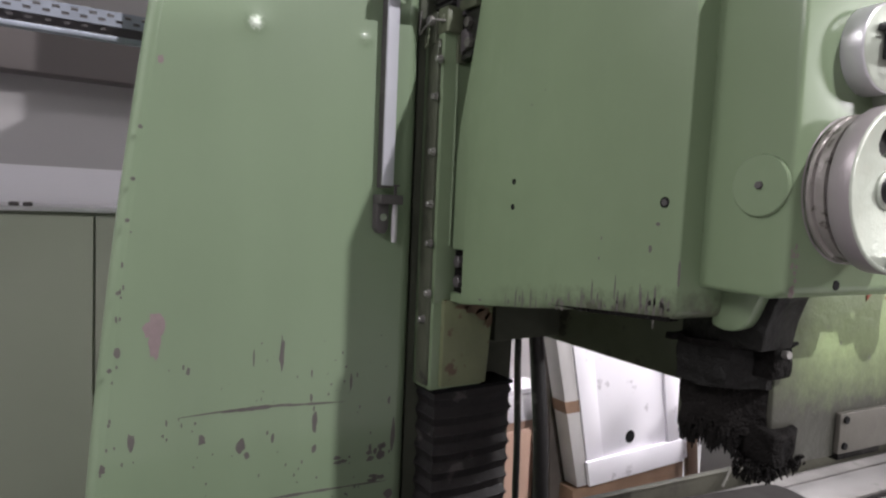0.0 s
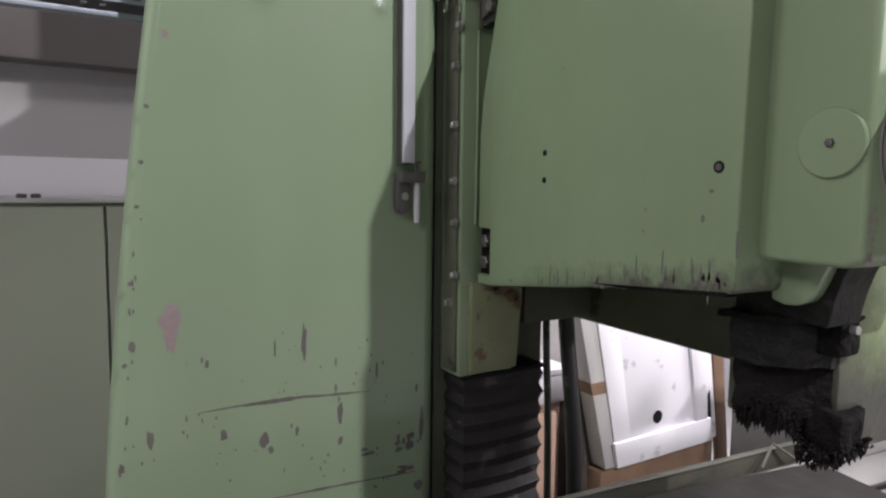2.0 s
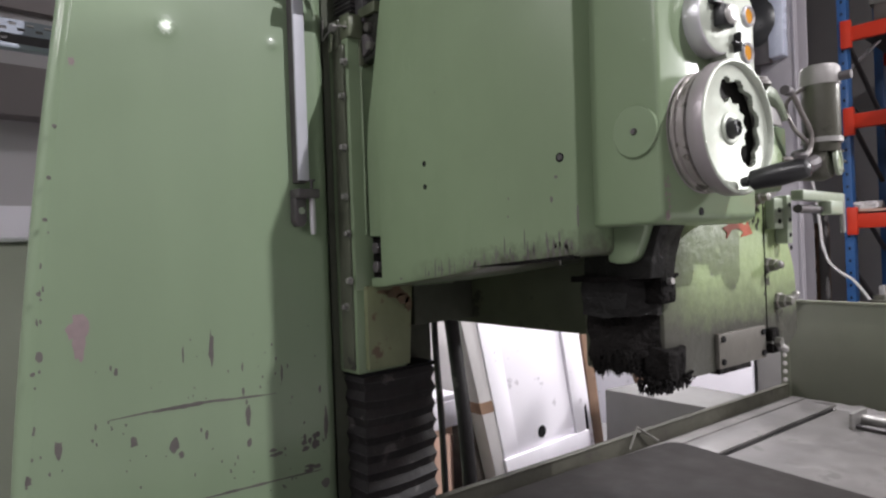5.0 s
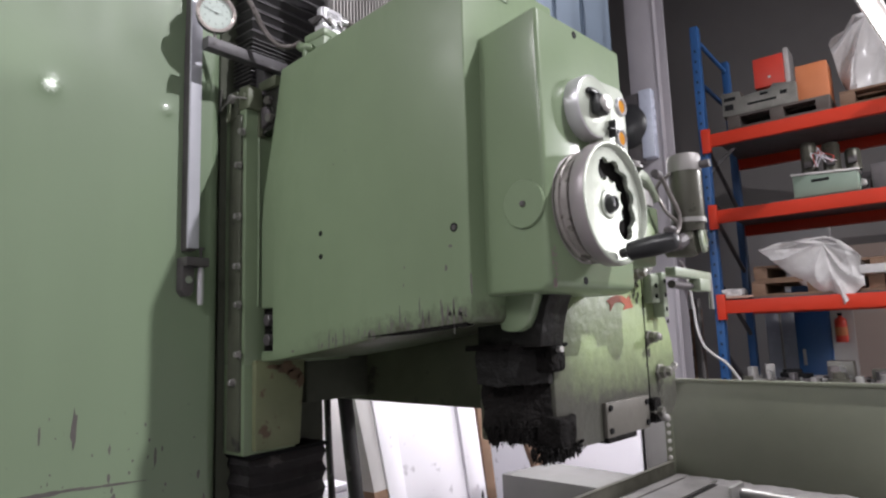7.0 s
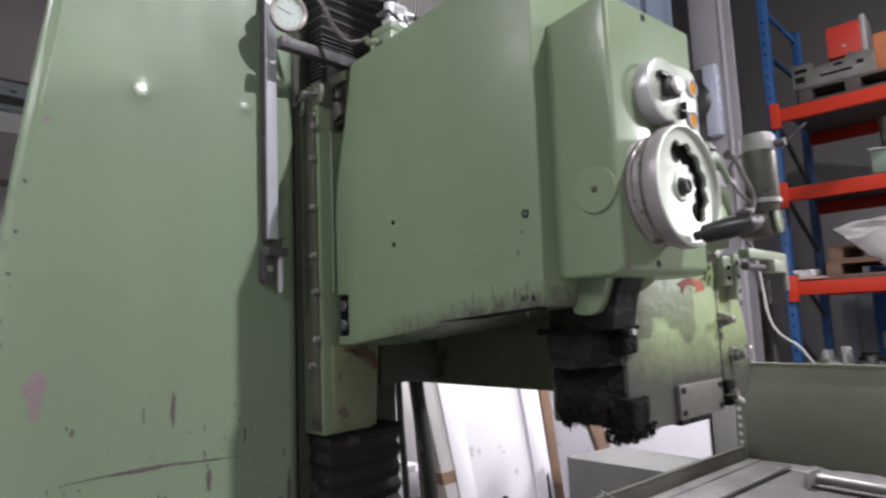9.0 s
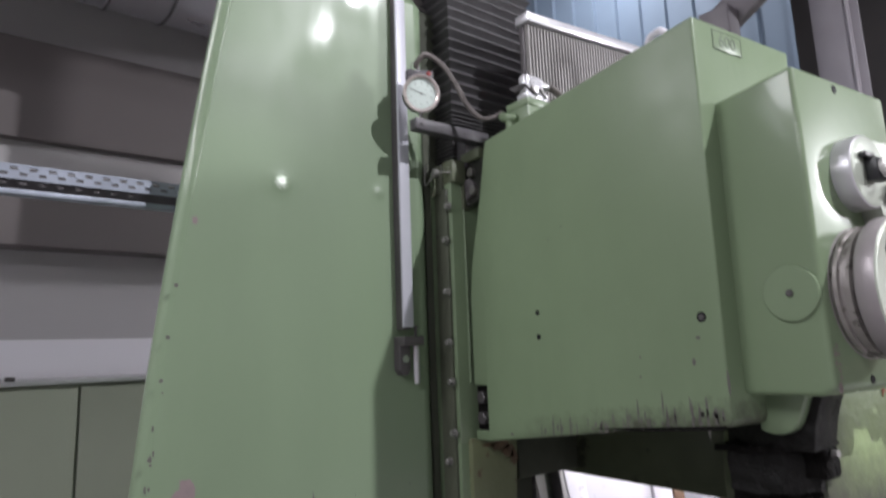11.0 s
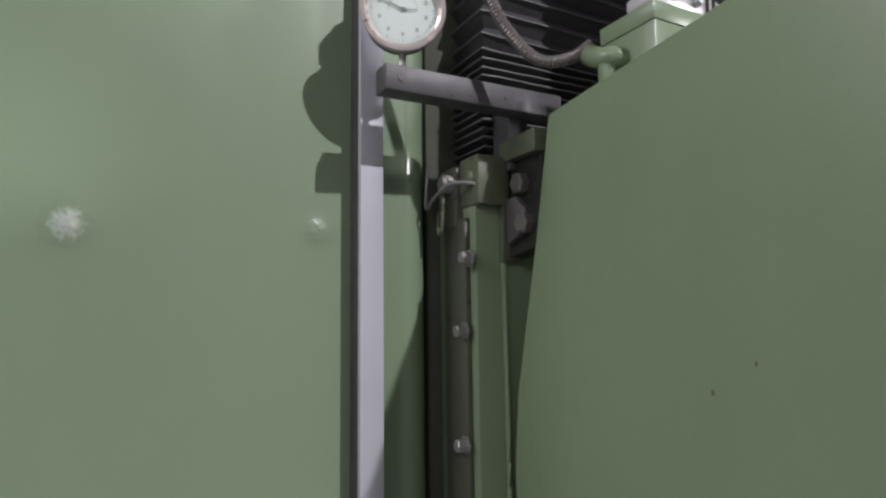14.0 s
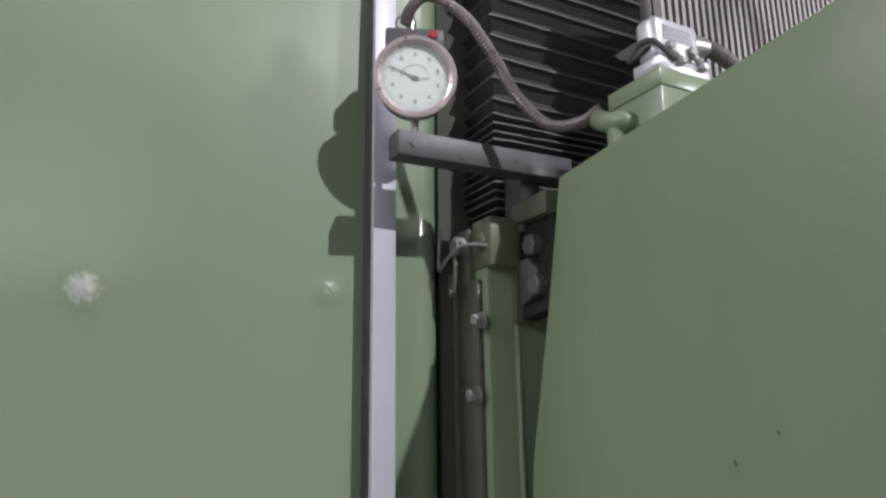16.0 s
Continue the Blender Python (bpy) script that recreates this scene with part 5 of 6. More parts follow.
def lumpy_strip(v0, v1, u0, u1):
    """Dust swept against the guard: a low uneven wedge along the table's end."""
    bm = bmesh.new()
    n_, rows = 90, []
    for i in range(n_ + 1):
        u = u0 + (u1 - u0) * i / n_
        h = 0.010 + 0.010 * noise.noise(Vector((u * 14, 0, 1))) + 0.004 * noise.noise(Vector((u * 60, 0, 2)))
        w = 0.03 * noise.noise(Vector((u * 9, 3, 1)))
        rows.append([bm.verts.new(mt @ Vector((u, v, z))) for v, z in ((v0 - 0.02 + w, 0.5755), ((v0 + v1) / 2 + w * 0.5, 0.576 + h * 0.45), (v1, 0.576 + h))])
    for p, q in zip(rows, rows[1:]):
        for k in range(2):
            bm.faces.new((p[k], q[k], q[k + 1], p[k + 1]))
    return bm


table = thing("machine_table", "long grey cast iron machine table with slots, dusty", "machine table")
part("body", moved(box(0.02, -1.5, 0.35, 1.05, 2.02, 0.575, 0.006), mt), M_TABLE, table)
part("slot", moved(box(0.302, 0.86, 0.5745, 0.320, 1.88, 0.5768), mt), M_GRIME, table, "dark tee slot")
part("edge_ledge", moved(box(0.095, -1.5, 0.575, 0.157, 1.95, 0.589, 0.003), mt), M_TABLE, table)
part("slot_strip", moved(box(0.161, 0.60, 0.576, 0.300, 1.93, 0.586, 0.003), mt), M_TABLE, table)
part("dust_wedge", lumpy_strip(1.90, 1.955, 0.12, 1.02), M_DUST, table, "grey dust gathered along the guard")
bed = thing("machine_bed", "green cast machine bed under the table", "machine base")
part("pedestal", moved(box(0.12, -1.1, FLOOR, 0.92, 1.5, 0.30, 0.01), mt), M_GREEN, bed)
part("slide", moved(box(0.06, -1.3, 0.30, 0.98, 1.8, 0.352, 0.006), mt), M_GREEN, bed)
plate = thing("cover_plate", "dark oily cover plate lying on the table", "cover plate")
part("sheet", moved(prism([(0.092, -1.45), (1.0, -1.45), (1.0, 0.838), (0.63, 0.864), (0.33, 0.887), (0.20, 0.900), (0.162, 0.888), (0.145, 0.86), (0.130, 0.66), (0.105, 0.45)], "z", 0.592, 0.606, 0.003), mt), M_TABLE_DARK, plate)
rail = thing("trough_rail", "grimy green metal rim along the table's back edge", "table rim")
part("web", moved(box(0.068, -1.5, 0.50, 0.082, 1.955, 0.640, 0.002), mt), M_RAIL, rail)
part("lip", moved(box(0.062, -1.5, 0.637, 0.086, 1.955, 0.645, 0.002), mt), M_RAIL, rail)
hook = thing("bent_wire", "bent steel wire leaning on the table rim", "wire")
part("wire", tube([tab(0.108, 0.695, 0.607), tab(0.094, 0.757, 0.664), tab(0.096, 0.766, 0.665), tab(0.118, 0.852, 0.607)], 0.0042, 8, steps=6), M_BOLT, hook)
pin = thing("clamp_rod", "grey steel clamping rod lying on the table", "rod")
part("rod", tube([tab(0.49, 1.690, 0.604), tab(1.03, 1.645, 0.604)], 0.020, 14, steps=1), M_STEEL_DULL, pin)
part("thin_rod", tube([tab(0.49, 1.63, 0.586), tab(1.03, 1.585, 0.586)], 0.009, 10, steps=1), M_DARK_STEEL, pin)
part("cross_head", moved(box(0.478, 1.595, 0.576, 0.492, 1.735, 0.640, 0.003), mt), M_STEEL_DULL, pin)
guard = thing("splash_guard", "dull green sheet metal splash guard at the table's end", "splash guard")
part("sheet", moved(box(0.075, 1.96, 0.56, 1.6, 1.972, 1.045, 0.003), mt), M_SPLASH, guard)
part("top_flange", moved(box(0.075, 1.945, 1.035, 1.6, 1.974, 1.052, 0.003), mt), M_SPLASH, guard)
part("side_flange", moved(box(0.045, 1.957, 0.56, 0.088, 1.985, 1.05, 0.003), mt), M_SPLASH, guard)
for k in range(9):
    part("rivet", moved(lathe([(0, 0.011), (0.006, 0.009), (0.006, 0)], (0.066, 1.957, 0.66 + 0.04 * k), (0, -1, 0), 10), mt), M_PAPER, guard)

# ---- cables beside the lower bellows ----
cab = thing("power_cable", "thick black power cable hanging beside the bellows", "cable", group="cables under the head")
part("sheath", tube([(-0.405, 0.425, 1.20), (-0.375, 0.425, 1.0), (-0.347, 0.425, 0.8), (-0.335, 0.43, 0.5), (-0.335, 0.43, 0.2)], 0.023, 14), M_RUBBER, cab)
cab2 = thing("power_cable", "thin black cable hanging beside the bellows", "cable", group="cables under the head")
part("sheath", tube([(-0.474, 0.42, 1.20), (-0.466, 0.42, 1.0), (-0.452, 0.42, 0.8), (-0.45, 0.425, 0.5), (-0.45, 0.425, 0.2)], 0.011, 12), M_RUBBER, cab2)

# ---- boards leaning behind the machine ----
board = thing("leaning_board", "white painted panel with a round hole leaning behind the machine", "panel")
BX = -1.17
part("sheet", prism([(1.505, 0.12), (2.285, 0.12), (2.10, 1.15), (1.262, 1.15)], "x", BX - 0.09, BX, 0.004), M_BOARD, board)
part("batten", prism([(1.49, 0.12), (2.22, 0.12), (2.20, 0.25), (1.46, 0.25)], "x", BX + 0.001, BX + 0.022, 0.003), M_BOARD, board)
part("side_batten", prism([(2.08, 0.25), (2.17, 0.25), (2.0, 1.15), (1.91, 1.15)], "x", BX + 0.001, BX + 0.02, 0.003), M_BOARD, board)
part("side_batten", prism([(1.475, 0.25), (1.59, 0.25), (1.40, 1.15), (1.265, 1.15)], "x", BX + 0.001, BX + 0.006, 0.002), M_BOARD, board)
part("edge", prism([(1.427, 0.12), (1.504, 0.12), (1.261, 1.15), (1.160, 1.15)], "x", BX - 0.095, BX - 0.002, 0.002), M_BOARD_EDGE, board, "grey side edge with a brown tape")
part("tape", prism([(1.306, 0.57), (1.322, 0.51), (1.414, 0.51), (1.400, 0.57)], "x", BX - 0.0965, BX - 0.0005), M_WOOD, board)
part("hole", rod((BX - 0.004, 1.785, 0.325), (BX + 0.003, 1.785, 0.325), 0.034, sides=24), M_BLACK, board, "round dark hole")
part("slot", prism([(2.20, 0.24), (2.225, 0.235), (2.20, 0.40), (2.185, 0.38)], "x", BX, BX + 0.003), M_BLACK, board)
dark = thing("wooden_board", "dark wooden board edge leaning behind the white panel", "board")
part("sheet", prism([(1.35, -0.19), (1.60, -0.19), (1.28, 1.25), (1.25, 1.25)], "x", BX - 0.16, BX - 0.10, 0.004), M_WOOD_DARK, dark)
planks = thing("wooden_plank", "brown wooden plank leaning beside the white panel", "plank", group="leaning planks")
part("plank", prism([(2.36, -0.19), (2.45, -0.19), (2.24, 1.25), (2.15, 1.25)], "x", BX - 0.05, BX - 0.02, 0.003), M_WOOD, planks)
planks = thing("wooden_plank", "orange-brown wooden plank leaning far behind", "plank", group="leaning planks")
part("plank", prism([(3.50, -0.19), (3.66, -0.19), (3.16, 0.75), (3.00, 0.75)], "x", BX - 0.3, BX - 0.26, 0.003), M_WOOD, planks)
shelf = thing("white_shelf_unit", "white shelf boards and uprights behind the machine", "shelf unit")
part("back_panel", box(-1.76, 0.66, FLOOR, -1.73, 1.82, 1.3, 0.003), M_PAPER, shelf)
part("shelf", box(-1.73, 0.68, 0.39, -1.45, 1.53, 0.53, 0.004), M_BOARD, shelf)
part("upright", box(-1.70, 0.80, FLOOR, -1.62, 0.86, 1.3, 0.004), M_DARK_STEEL, shelf)
part("upright", box(-1.60, 0.92, 0.531, -1.54, 0.99, 1.3, 0.004), M_BOARD, shelf)
part("lip", box(-1.47, 0.68, 0.535, -1.45, 1.40, 0.565, 0.003), M_BOARD, shelf)
part("kick_board", box(-1.50, 0.7, FLOOR, -1.46, 1.38, 0.389, 0.004), M_CRATE, shelf)
part("kick_board", box(-1.50, 1.385, FLOOR, -1.46, 1.56, 0.389, 0.004), M_WOOD_DARK, shelf)
crate = thing("wooden_crate", "pinkish wooden crate on the floor behind the bellows", "crate")
part("side", box(-1.30, 0.80, FLOOR, -1.27, 1.19, 0.42, 0.004), M_CRATE, crate)
part("end", box(-1.44, 0.778, FLOOR, -1.27, 0.799, 0.42, 0.004), M_CRATE, crate)
beam = thing("wooden_beam", "pale wooden beam on the floor under the white panel", "beam")
part("beam", box(BX - 0.13, 1.40, FLOOR, BX - 0.005, 2.26, 0.108, 0.006), M_WOOD, beam)
part("foot", box(BX - 0.09, 1.52, 0.108, BX - 0.01, 1.56, 0.121), M_WOOD_DARK, beam)
part("foot", box(BX - 0.09, 2.14, 0.108, BX - 0.01, 2.18, 0.121), M_WOOD_DARK, beam)
white = thing("white_board", "white sheet board standing against the corrugated wall", "panel")
part("sheet", box(-2.30, 3.70, FLOOR, -0.80, 3.73, 1.05, 0.004), M_BOARD, white)
part("batten", box(-2.30, 3.675, 0.95, -0.80, 3.70, 1.02, 0.003), M_BOARD, white)
grey = thing("plastic_board", "dark grey plastic board standing beside the white board", "board")
part("sheet", box(-0.785, 3.74, FLOOR, -0.57, 3.77, 1.0, 0.004), M_BASE, grey)
part("edge", box(-0.57, 3.735, FLOOR, -0.56, 3.775, 1.0, 0.002), M_BOARD_EDGE, grey)
blk = thing("grey_block", "grey machine base block behind the table", "machine base")
part("body", prism([(-1.0, 2.15), (-0.25, 2.12), (-0.25, 2.48), (-0.91, 2.56)], "z", FLOOR, 0.52, 0.01), M_BASE, blk)

# ---- cabinet on the far side of the column ----
cabn = thing("electrical_cabinet", "grey-green sheet steel electrical cabinet with a bright top edge", "cabinet")
part("body", box(-1.70, -2.6, FLOOR, -1.235, -0.15, 1.425, 0.004), M_CABINET, cabn)
part("door", box(-1.235, -2.2, 0.0, -1.22, -0.694, 1.415, 0.003), M_CABINET, cabn)
part("door", box(-1.235, -0.686, 0.0, -1.22, -0.17, 1.415, 0.003), M_CABINET, cabn)
part("top_edge", box(-1.72, -2.62, 1.425, -1.215, -0.14, 1.440, 0.003), M_ALU, cabn, "bright metal top edge")
for y in (-0.90, -0.865):
    part("latch", box(-1.235, y - 0.013, 1.439, -1.215, y + 0.013, 1.452, 0.004), M_DARK_STEEL, cabn)
strut = thing("perforated_strut", "galvanised perforated mounting strut above the cabinet", "strut")
def perforated(y0, y1, x, z0, z1):
    """A strut whose front has two staggered rows of slots."""
    bm = bmesh.new()
    step, sl = 0.032, 0.013
    y = y0
    rowz = [z0, z0 + 0.25 * (z1 - z0), z0 + 0.45 * (z1 - z0), z0 + 0.60 * (z1 - z0), z0 + 0.82 * (z1 - z0), z1]
    while y < y1:
        for k in range(5):
            if k in (1, 3):
                off = step / 2 if k == 3 else 0
                box(x, y + off, rowz[k], x + 0.003, y + off + step - sl, rowz[k + 1], bm=bm)
            else:
                box(x, y, rowz[k], x + 0.003, y + step, rowz[k + 1], bm=bm)
        y += step
    return bm
part("web", perforated(-2.6, -0.60, -0.47, 1.833, 1.863), M_GALV, strut, smooth=False)
part("back", box(-0.50, -2.6, 1.815, -0.498, -0.60, 1.863), M_DARK_STEEL, strut)
part("lower_bar", box(-0.50, -2.6, 1.805, -0.475, -0.60, 1.816, 0.002), M_GALV, strut)
part("end_bracket", box(-0.50, -0.62, 1.78, -0.46, -0.58, 1.87, 0.003), M_GALV, strut)
part("far_post", box(-0.50, -2.62, FLOOR, -0.46, -2.58, 1.87, 0.003), M_GALV, strut)

# ---- storage rack ----
rack = thing("storage_rack", "tall pallet rack with blue uprights and orange-red beams", "storage rack")
RY, RX0 = 4.64, -0.475
def upright(x, y, z1):
    bm = box(x + 0.02, y, FLOOR, x + 0.085, y + 0.09, z1, 0.004)
    return bm
for x in (RX0, RX0 + 2.8):
    u_ = part("upright", upright(x, RY, 3.95), M_RACK_BLUE, rack)
    for k in range(40):
        z = 0.0 + 0.095 * k
        part("punched_slot", box(x + 0.045, RY - 0.0015, z, x + 0.06, RY + 0.001, z + 0.022), M_BLACK, u_, smooth=False)
    part("upright", upright(x, RY + 1.0, 3.95), M_RACK_BLUE, rack)
    for z in (3.85, 3.45, 2.9, 2.3, 1.7, 1.1, 0.5):
        part("brace", rod((x + 0.05, RY + 0.05, z), (x + 0.05, RY + 1.04, z - (0.0 if z > 3.4 else 0.5)), 0.02, sides=8), M_RACK_BLUE if z > 3.4 else M_DARK_STEEL, rack)
LEVELS = (2.825, 2.16, 1.40)
for z in LEVELS:
    for y in (RY - 0.03, RY + 1.04):
        part("beam", box(RX0 + 0.08, y, z, RX0 + 2.82, y + 0.05, z + 0.108, 0.006), M_RACK_ORANGE, rack)
    part("connector", box(RX0 + 0.05, RY - 0.04, z - 0.05, RX0 + 0.12, RY + 0.0, z + 0.16, 0.004), M_RACK_ORANGE, rack)
    part("deck", box(RX0 + 0.1, RY + 0.022, z + 0.10, RX0 + 2.8, RY + 1.04, z + 0.122), M_DARK_STEEL, rack)


def pallet(at, w=0.9, d=0.8, wood=M_WOOD):
    p = thing("pallet", "dark oil-soaked wooden pallet on the rack" if wood == M_WOOD_DARK else "weathered wooden pallet on the rack", "pallet", at, "pallets on the rack")
    for k in range(5):
        part("top_board", box(0, d * k / 5 + 0.01, 0.105, w, d * k / 5 + 0.12, 0.125, 0.002), wood, p)
    for k in range(3):
        part("block", box((w - 0.1) * k / 2, 0, 0.02, (w - 0.1) * k / 2 + 0.1, d, 0.105, 0.003), wood, p)
    part("bottom_board", box(0, 0.0, 0.0, w, 0.1, 0.02, 0.002), wood, p)
    return p


D = 0.123
pallet((-0.16, RY + 0.04, LEVELS[2] + D), 0.9)
pallet((-0.14, RY + 0.06, LEVELS[2] + D + 0.126), 0.9)
pallet((-0.22, RY + 0.03, LEVELS[0] + D), 0.76, wood=M_WOOD_DARK)
pallet((0.60, RY + 0.05, LEVELS[0] + D), 0.9)


def lump_stack(name, at, label, category, seed, mat, count, sx, sy, sz):
    """A machine part of several cast pieces."""
    rnd = random.Random(seed)
    t = thing(name, label, category, at)
    for k in range(count):
        x, w = rnd.uniform(0, sx * 0.7), rnd.uniform(0.12, 0.35) * sx
        h = rnd.uniform(0.35, 1.0) * sz
        y = rnd.uniform(0, sy * 0.5)
        part("casting", box(x, y, 0, x + w, y + rnd.uniform(0.3, 0.5) * sy, h, 0.008), mat, t)
        if k % 2:
            part("boss", lathe([(0, 0.3 * w), (0.06, 0.3 * w), (0.07, 0.2 * w), (0.07, 0)], (x + w / 2, y, h * 0.6), (0, -1, 0), 16), M_STEEL_DULL, t)
    return t


t = thing("red_crate", "red painted metal box on the upper rack shelf", "box", (-0.02, RY + 0.24, LEVELS[0] + D + 0.096))
part("stand", box(0.02, 0.06, 0.03, 0.24, 0.22, 0.28), M_DARK_STEEL, t)
part("body", box(0, 0, 0.28, 0.235, 0.25, 0.545, 0.008), M_RED, t)
part("button", lathe([(0, 0.012), (0.008, 0.011), (0.008, 0)], (0.12, 0.0, 0.36), (0, -1, 0), 12), M_PAPER, t)
part("side_cover", box(0.236, 0.02, 0.27, 0.275, 0.27, 0.59, 0.008), M_PAPER, t, "pale sheet metal side cover")
part("top_cover", box(0.09, 0.252, 0.3, 0.236, 0.30, 0.60, 0.006), M_PAPER, t)
t = thing("orange_carton", "orange carton on the upper rack shelf", "carton", (0.315, RY + 0.08, LEVELS[0] + D + 0.126))
part("body", box(0, 0, 0.0, 0.225, 0.26, 0.295, 0.006), M_ORANGE, t)
part("flap", box(0.004, 0.004, 0.295, 0.201, 0.128, 0.298), M_ORANGE, t)
part("flap", box(0.004, 0.131, 0.295, 0.201, 0.256, 0.298), M_ORANGE, t)
t = thing("machine_fixture", "long grey cast machine fixture with slots on a pallet", "fixture", (-0.25, RY + 0.04, LEVELS[0] + D + 0.126))
part("body", prism([(0.0, 0.0), (0.57, 0.0), (0.57, 0.17), (0.40, 0.20), (0.38, 0.165), (0.16, 0.15), (0.15, 0.20), (0.0, 0.21)], "y", 0.0, 0.3, 0.006), M_BOLT, t)
for x, z, w, h in ((0.02, 0.05, 0.07, 0.05), (0.02, 0.13, 0.09, 0.03), (0.20, 0.06, 0.22, 0.018), (0.45, 0.09, 0.05, 0.03), (0.30, 0.12, 0.06, 0.02)):
    part("slot", box(x, -0.004, z, x + w, 0.002, z + h), M_BLACK, t, smooth=False)
part("foot", box(0.03, 0.02, -0.001, 0.12, 0.2, 0.02), M_DARK_STEEL, t)
lump_stack("machine_assembly", (0.25, RY + 0.1, LEVELS[1] + D), "grey metal machine assembly on the rack shelf", "machine part", 5, M_DARK_STEEL, 7, 0.9, 0.7, 0.24)
t = thing("green_housing", "pale grey-green machine housing on the middle rack shelf", "housing", (0.20, RY + 0.02, LEVELS[1] + D))
part("body", prism([(0.02, 0), (0.46, 0), (0.46, 0.15), (0.02, 0.18)], "y", 0, 0.25, 0.01), M_PALE_GREEN, t)
part("lid", prism([(0.01, 0.182), (0.47, 0.152), (0.47, 0.168), (0.01, 0.198)], "y", -0.008, 0.26, 0.004), M_SHEET, t, "pale lid")
part("grip_slot", box(0.15, -0.003, 0.11, 0.27, 0.003, 0.132, 0.002), M_BLACK, t)
for k, (x, r, h) in enumerate(((0.13, 0.058, 0.27), (0.28, 0.062, 0.25), (0.42, 0.055, 0.18))):
    mo_ = part("motor", lathe([(0, r * 1.1), (0.02, r * 1.1), (0.03, r), (h - 0.03, r), (h - 0.008, r * 0.85), (h, r * 0.5), (h, 0)], (x, 0.17 + 0.04 * k, 0.20), (0, 0, 1), 24), M_MOTOR, t, "grey upright motor")
    part("terminal_box", box(x - 0.03, 0.17 + 0.04 * k - r - 0.03, 0.25, x + 0.03, 0.17 + 0.04 * k - r + 0.01, 0.30, 0.005), M_DARK_STEEL, mo_)
for k in range(5):
    rr_ = random.Random(40 + k)
    part("loose_wire", tube([(0.17 + 0.05 * rr_.random(), 0.05, 0.235), (0.16 + 0.1 * rr_.random(), 0.03, 0.33 + 0.06 * rr_.random()), (0.22 + 0.1 * rr_.random(), 0.02, 0.30), (0.24 + 0.1 * rr_.random(), 0.0, 0.25)], 0.0035, 6), M_BOARD if k != 1 else M_RED, t)


def wrapped(name, label, apex, outline, depth, folds, seed):
    """A load under a plastic sheet: folds run from the highest point down to the uneven hem; outline in x and z round the apex."""
    hem = [Vector((x, 0, z)) for x, z in outline]
    n_, rings = len(hem) * 12, 14
    ax, ay, az = apex
    bm = bmesh.new()
    layers = []
    for back in (0, 1):
        rows = [[bm.verts.new((ax, ay + (0.30 if back else 0), az))]]
        for r in range(1, rings + 1):
            f = r / rings
            row = []
            for k in range(n_):
                u = k / 12
                a, b = hem[int(u)], hem[(int(u) + 1) % len(hem)]
                p = a.lerp(b, u - int(u))
                q = Vector((3.1 * p.x + seed, 3.1 * p.z, seed))
                crease = abs(noise.noise(Vector((u * folds, seed, 0.4 + 0.8 * f)))) - 0.22 + 0.45 * abs(noise.noise(q * 1.3 + Vector((0, 0, f))))
                y = ay + (0.30 if back else 0) + depth * f * (crease if not back else 0.3)
                x = ax + (p.x - ax) * f + 0.012 * noise.noise(q * 3)
                z = az + (p.z - az) * f + 0.012 * noise.noise(q * 3 + Vector((5, 0, 0)))
                row.append(bm.verts.new((x, y, z)))
            rows.append(row)
        for k in range(n_):
            bm.faces.new((rows[0][0], rows[1][k], rows[1][(k + 1) % n_]))
        for p, q in zip(rows[1:], rows[2:]):
            for k in range(n_):
                j = (k + 1) % n_
                bm.faces.new((p[k], q[k], q[j], p[j]))
        layers.append(rows[-1])
    for k in range(n_):
        j = (k + 1) % n_
        bm.faces.new((layers[0][k], layers[1][k], layers[1][j], layers[0][j]))
    t = thing(name, label, "covered load")
    part("sheet", bm, M_SHEET, t, smooth=True, angle=24)
    return t


cov = wrapped("covered_load", "load on the lower rack shelf under a crumpled pale plastic sheet", (0.38, RY - 0.02, 1.90), [(-0.07, 1.905), (0.14, 1.945), (0.39, 1.965), (0.52, 1.90), (0.60, 1.79), (0.62, 1.56), (0.54, 1.50), (0.47, 1.415), (0.36, 1.50), (0.20, 1.61), (0.04, 1.78)], 0.20, 0.6, 2.0)
part("load", box(0.14, RY + 0.20, LEVELS[2] + 2 * D + 0.13, 0.54, RY + 0.75, 1.86, 0.02), M_DARK_STEEL, cov)
cov = wrapped("covered_load", "tall load on the upper rack shelf under a crumpled pale sheet", (0.83, RY + 0.14, 3.66), [(0.56, 3.53), (0.68, 3.64), (0.82, 3.73), (1.05, 3.66), (1.32, 3.58), (1.40, 3.10), (1.0, 3.085), (0.66, 3.09), (0.60, 3.28)], 0.26, 0.7, 7.0)
part("load", box(0.72, RY + 0.30, LEVELS[0] + D + 0.126, 1.3, RY + 0.75, 3.50, 0.03), M_SHEET, cov)
pallet((0.80, RY + 0.05, LEVELS[2] + D), 0.9)
t = thing("steel_rails", "stack of pale steel rails on the lower rack shelf", "steel bars", (0.60, RY - 0.04, LEVELS[2] + D + 0.126))
part("rail", box(0, 0, 0, 1.1, 0.10, 0.065, 0.004), M_SHEET, t, "pale flat rail")
part("rail", box(0.05, 0.12, 0, 1.15, 0.24, 0.05, 0.004), M_DARK_STEEL, t)
reel = thing("cable_reel", "pale grey cable reel lying behind the rails", "reel", (0.98, RY + 0.34, LEVELS[2] + D + 0.126))
for k in range(4):
    part("coil", lathe([(0.052 * k, 0.05), (0.052 * k + 0.004, 0.225), (0.052 * k + 0.024, 0.24), (0.052 * k + 0.044, 0.225), (0.052 * k + 0.048, 0.05)], (0, 0, 0), (0, 0, 1), 32), M_SHEET if k % 2 else M_FIN, reel)
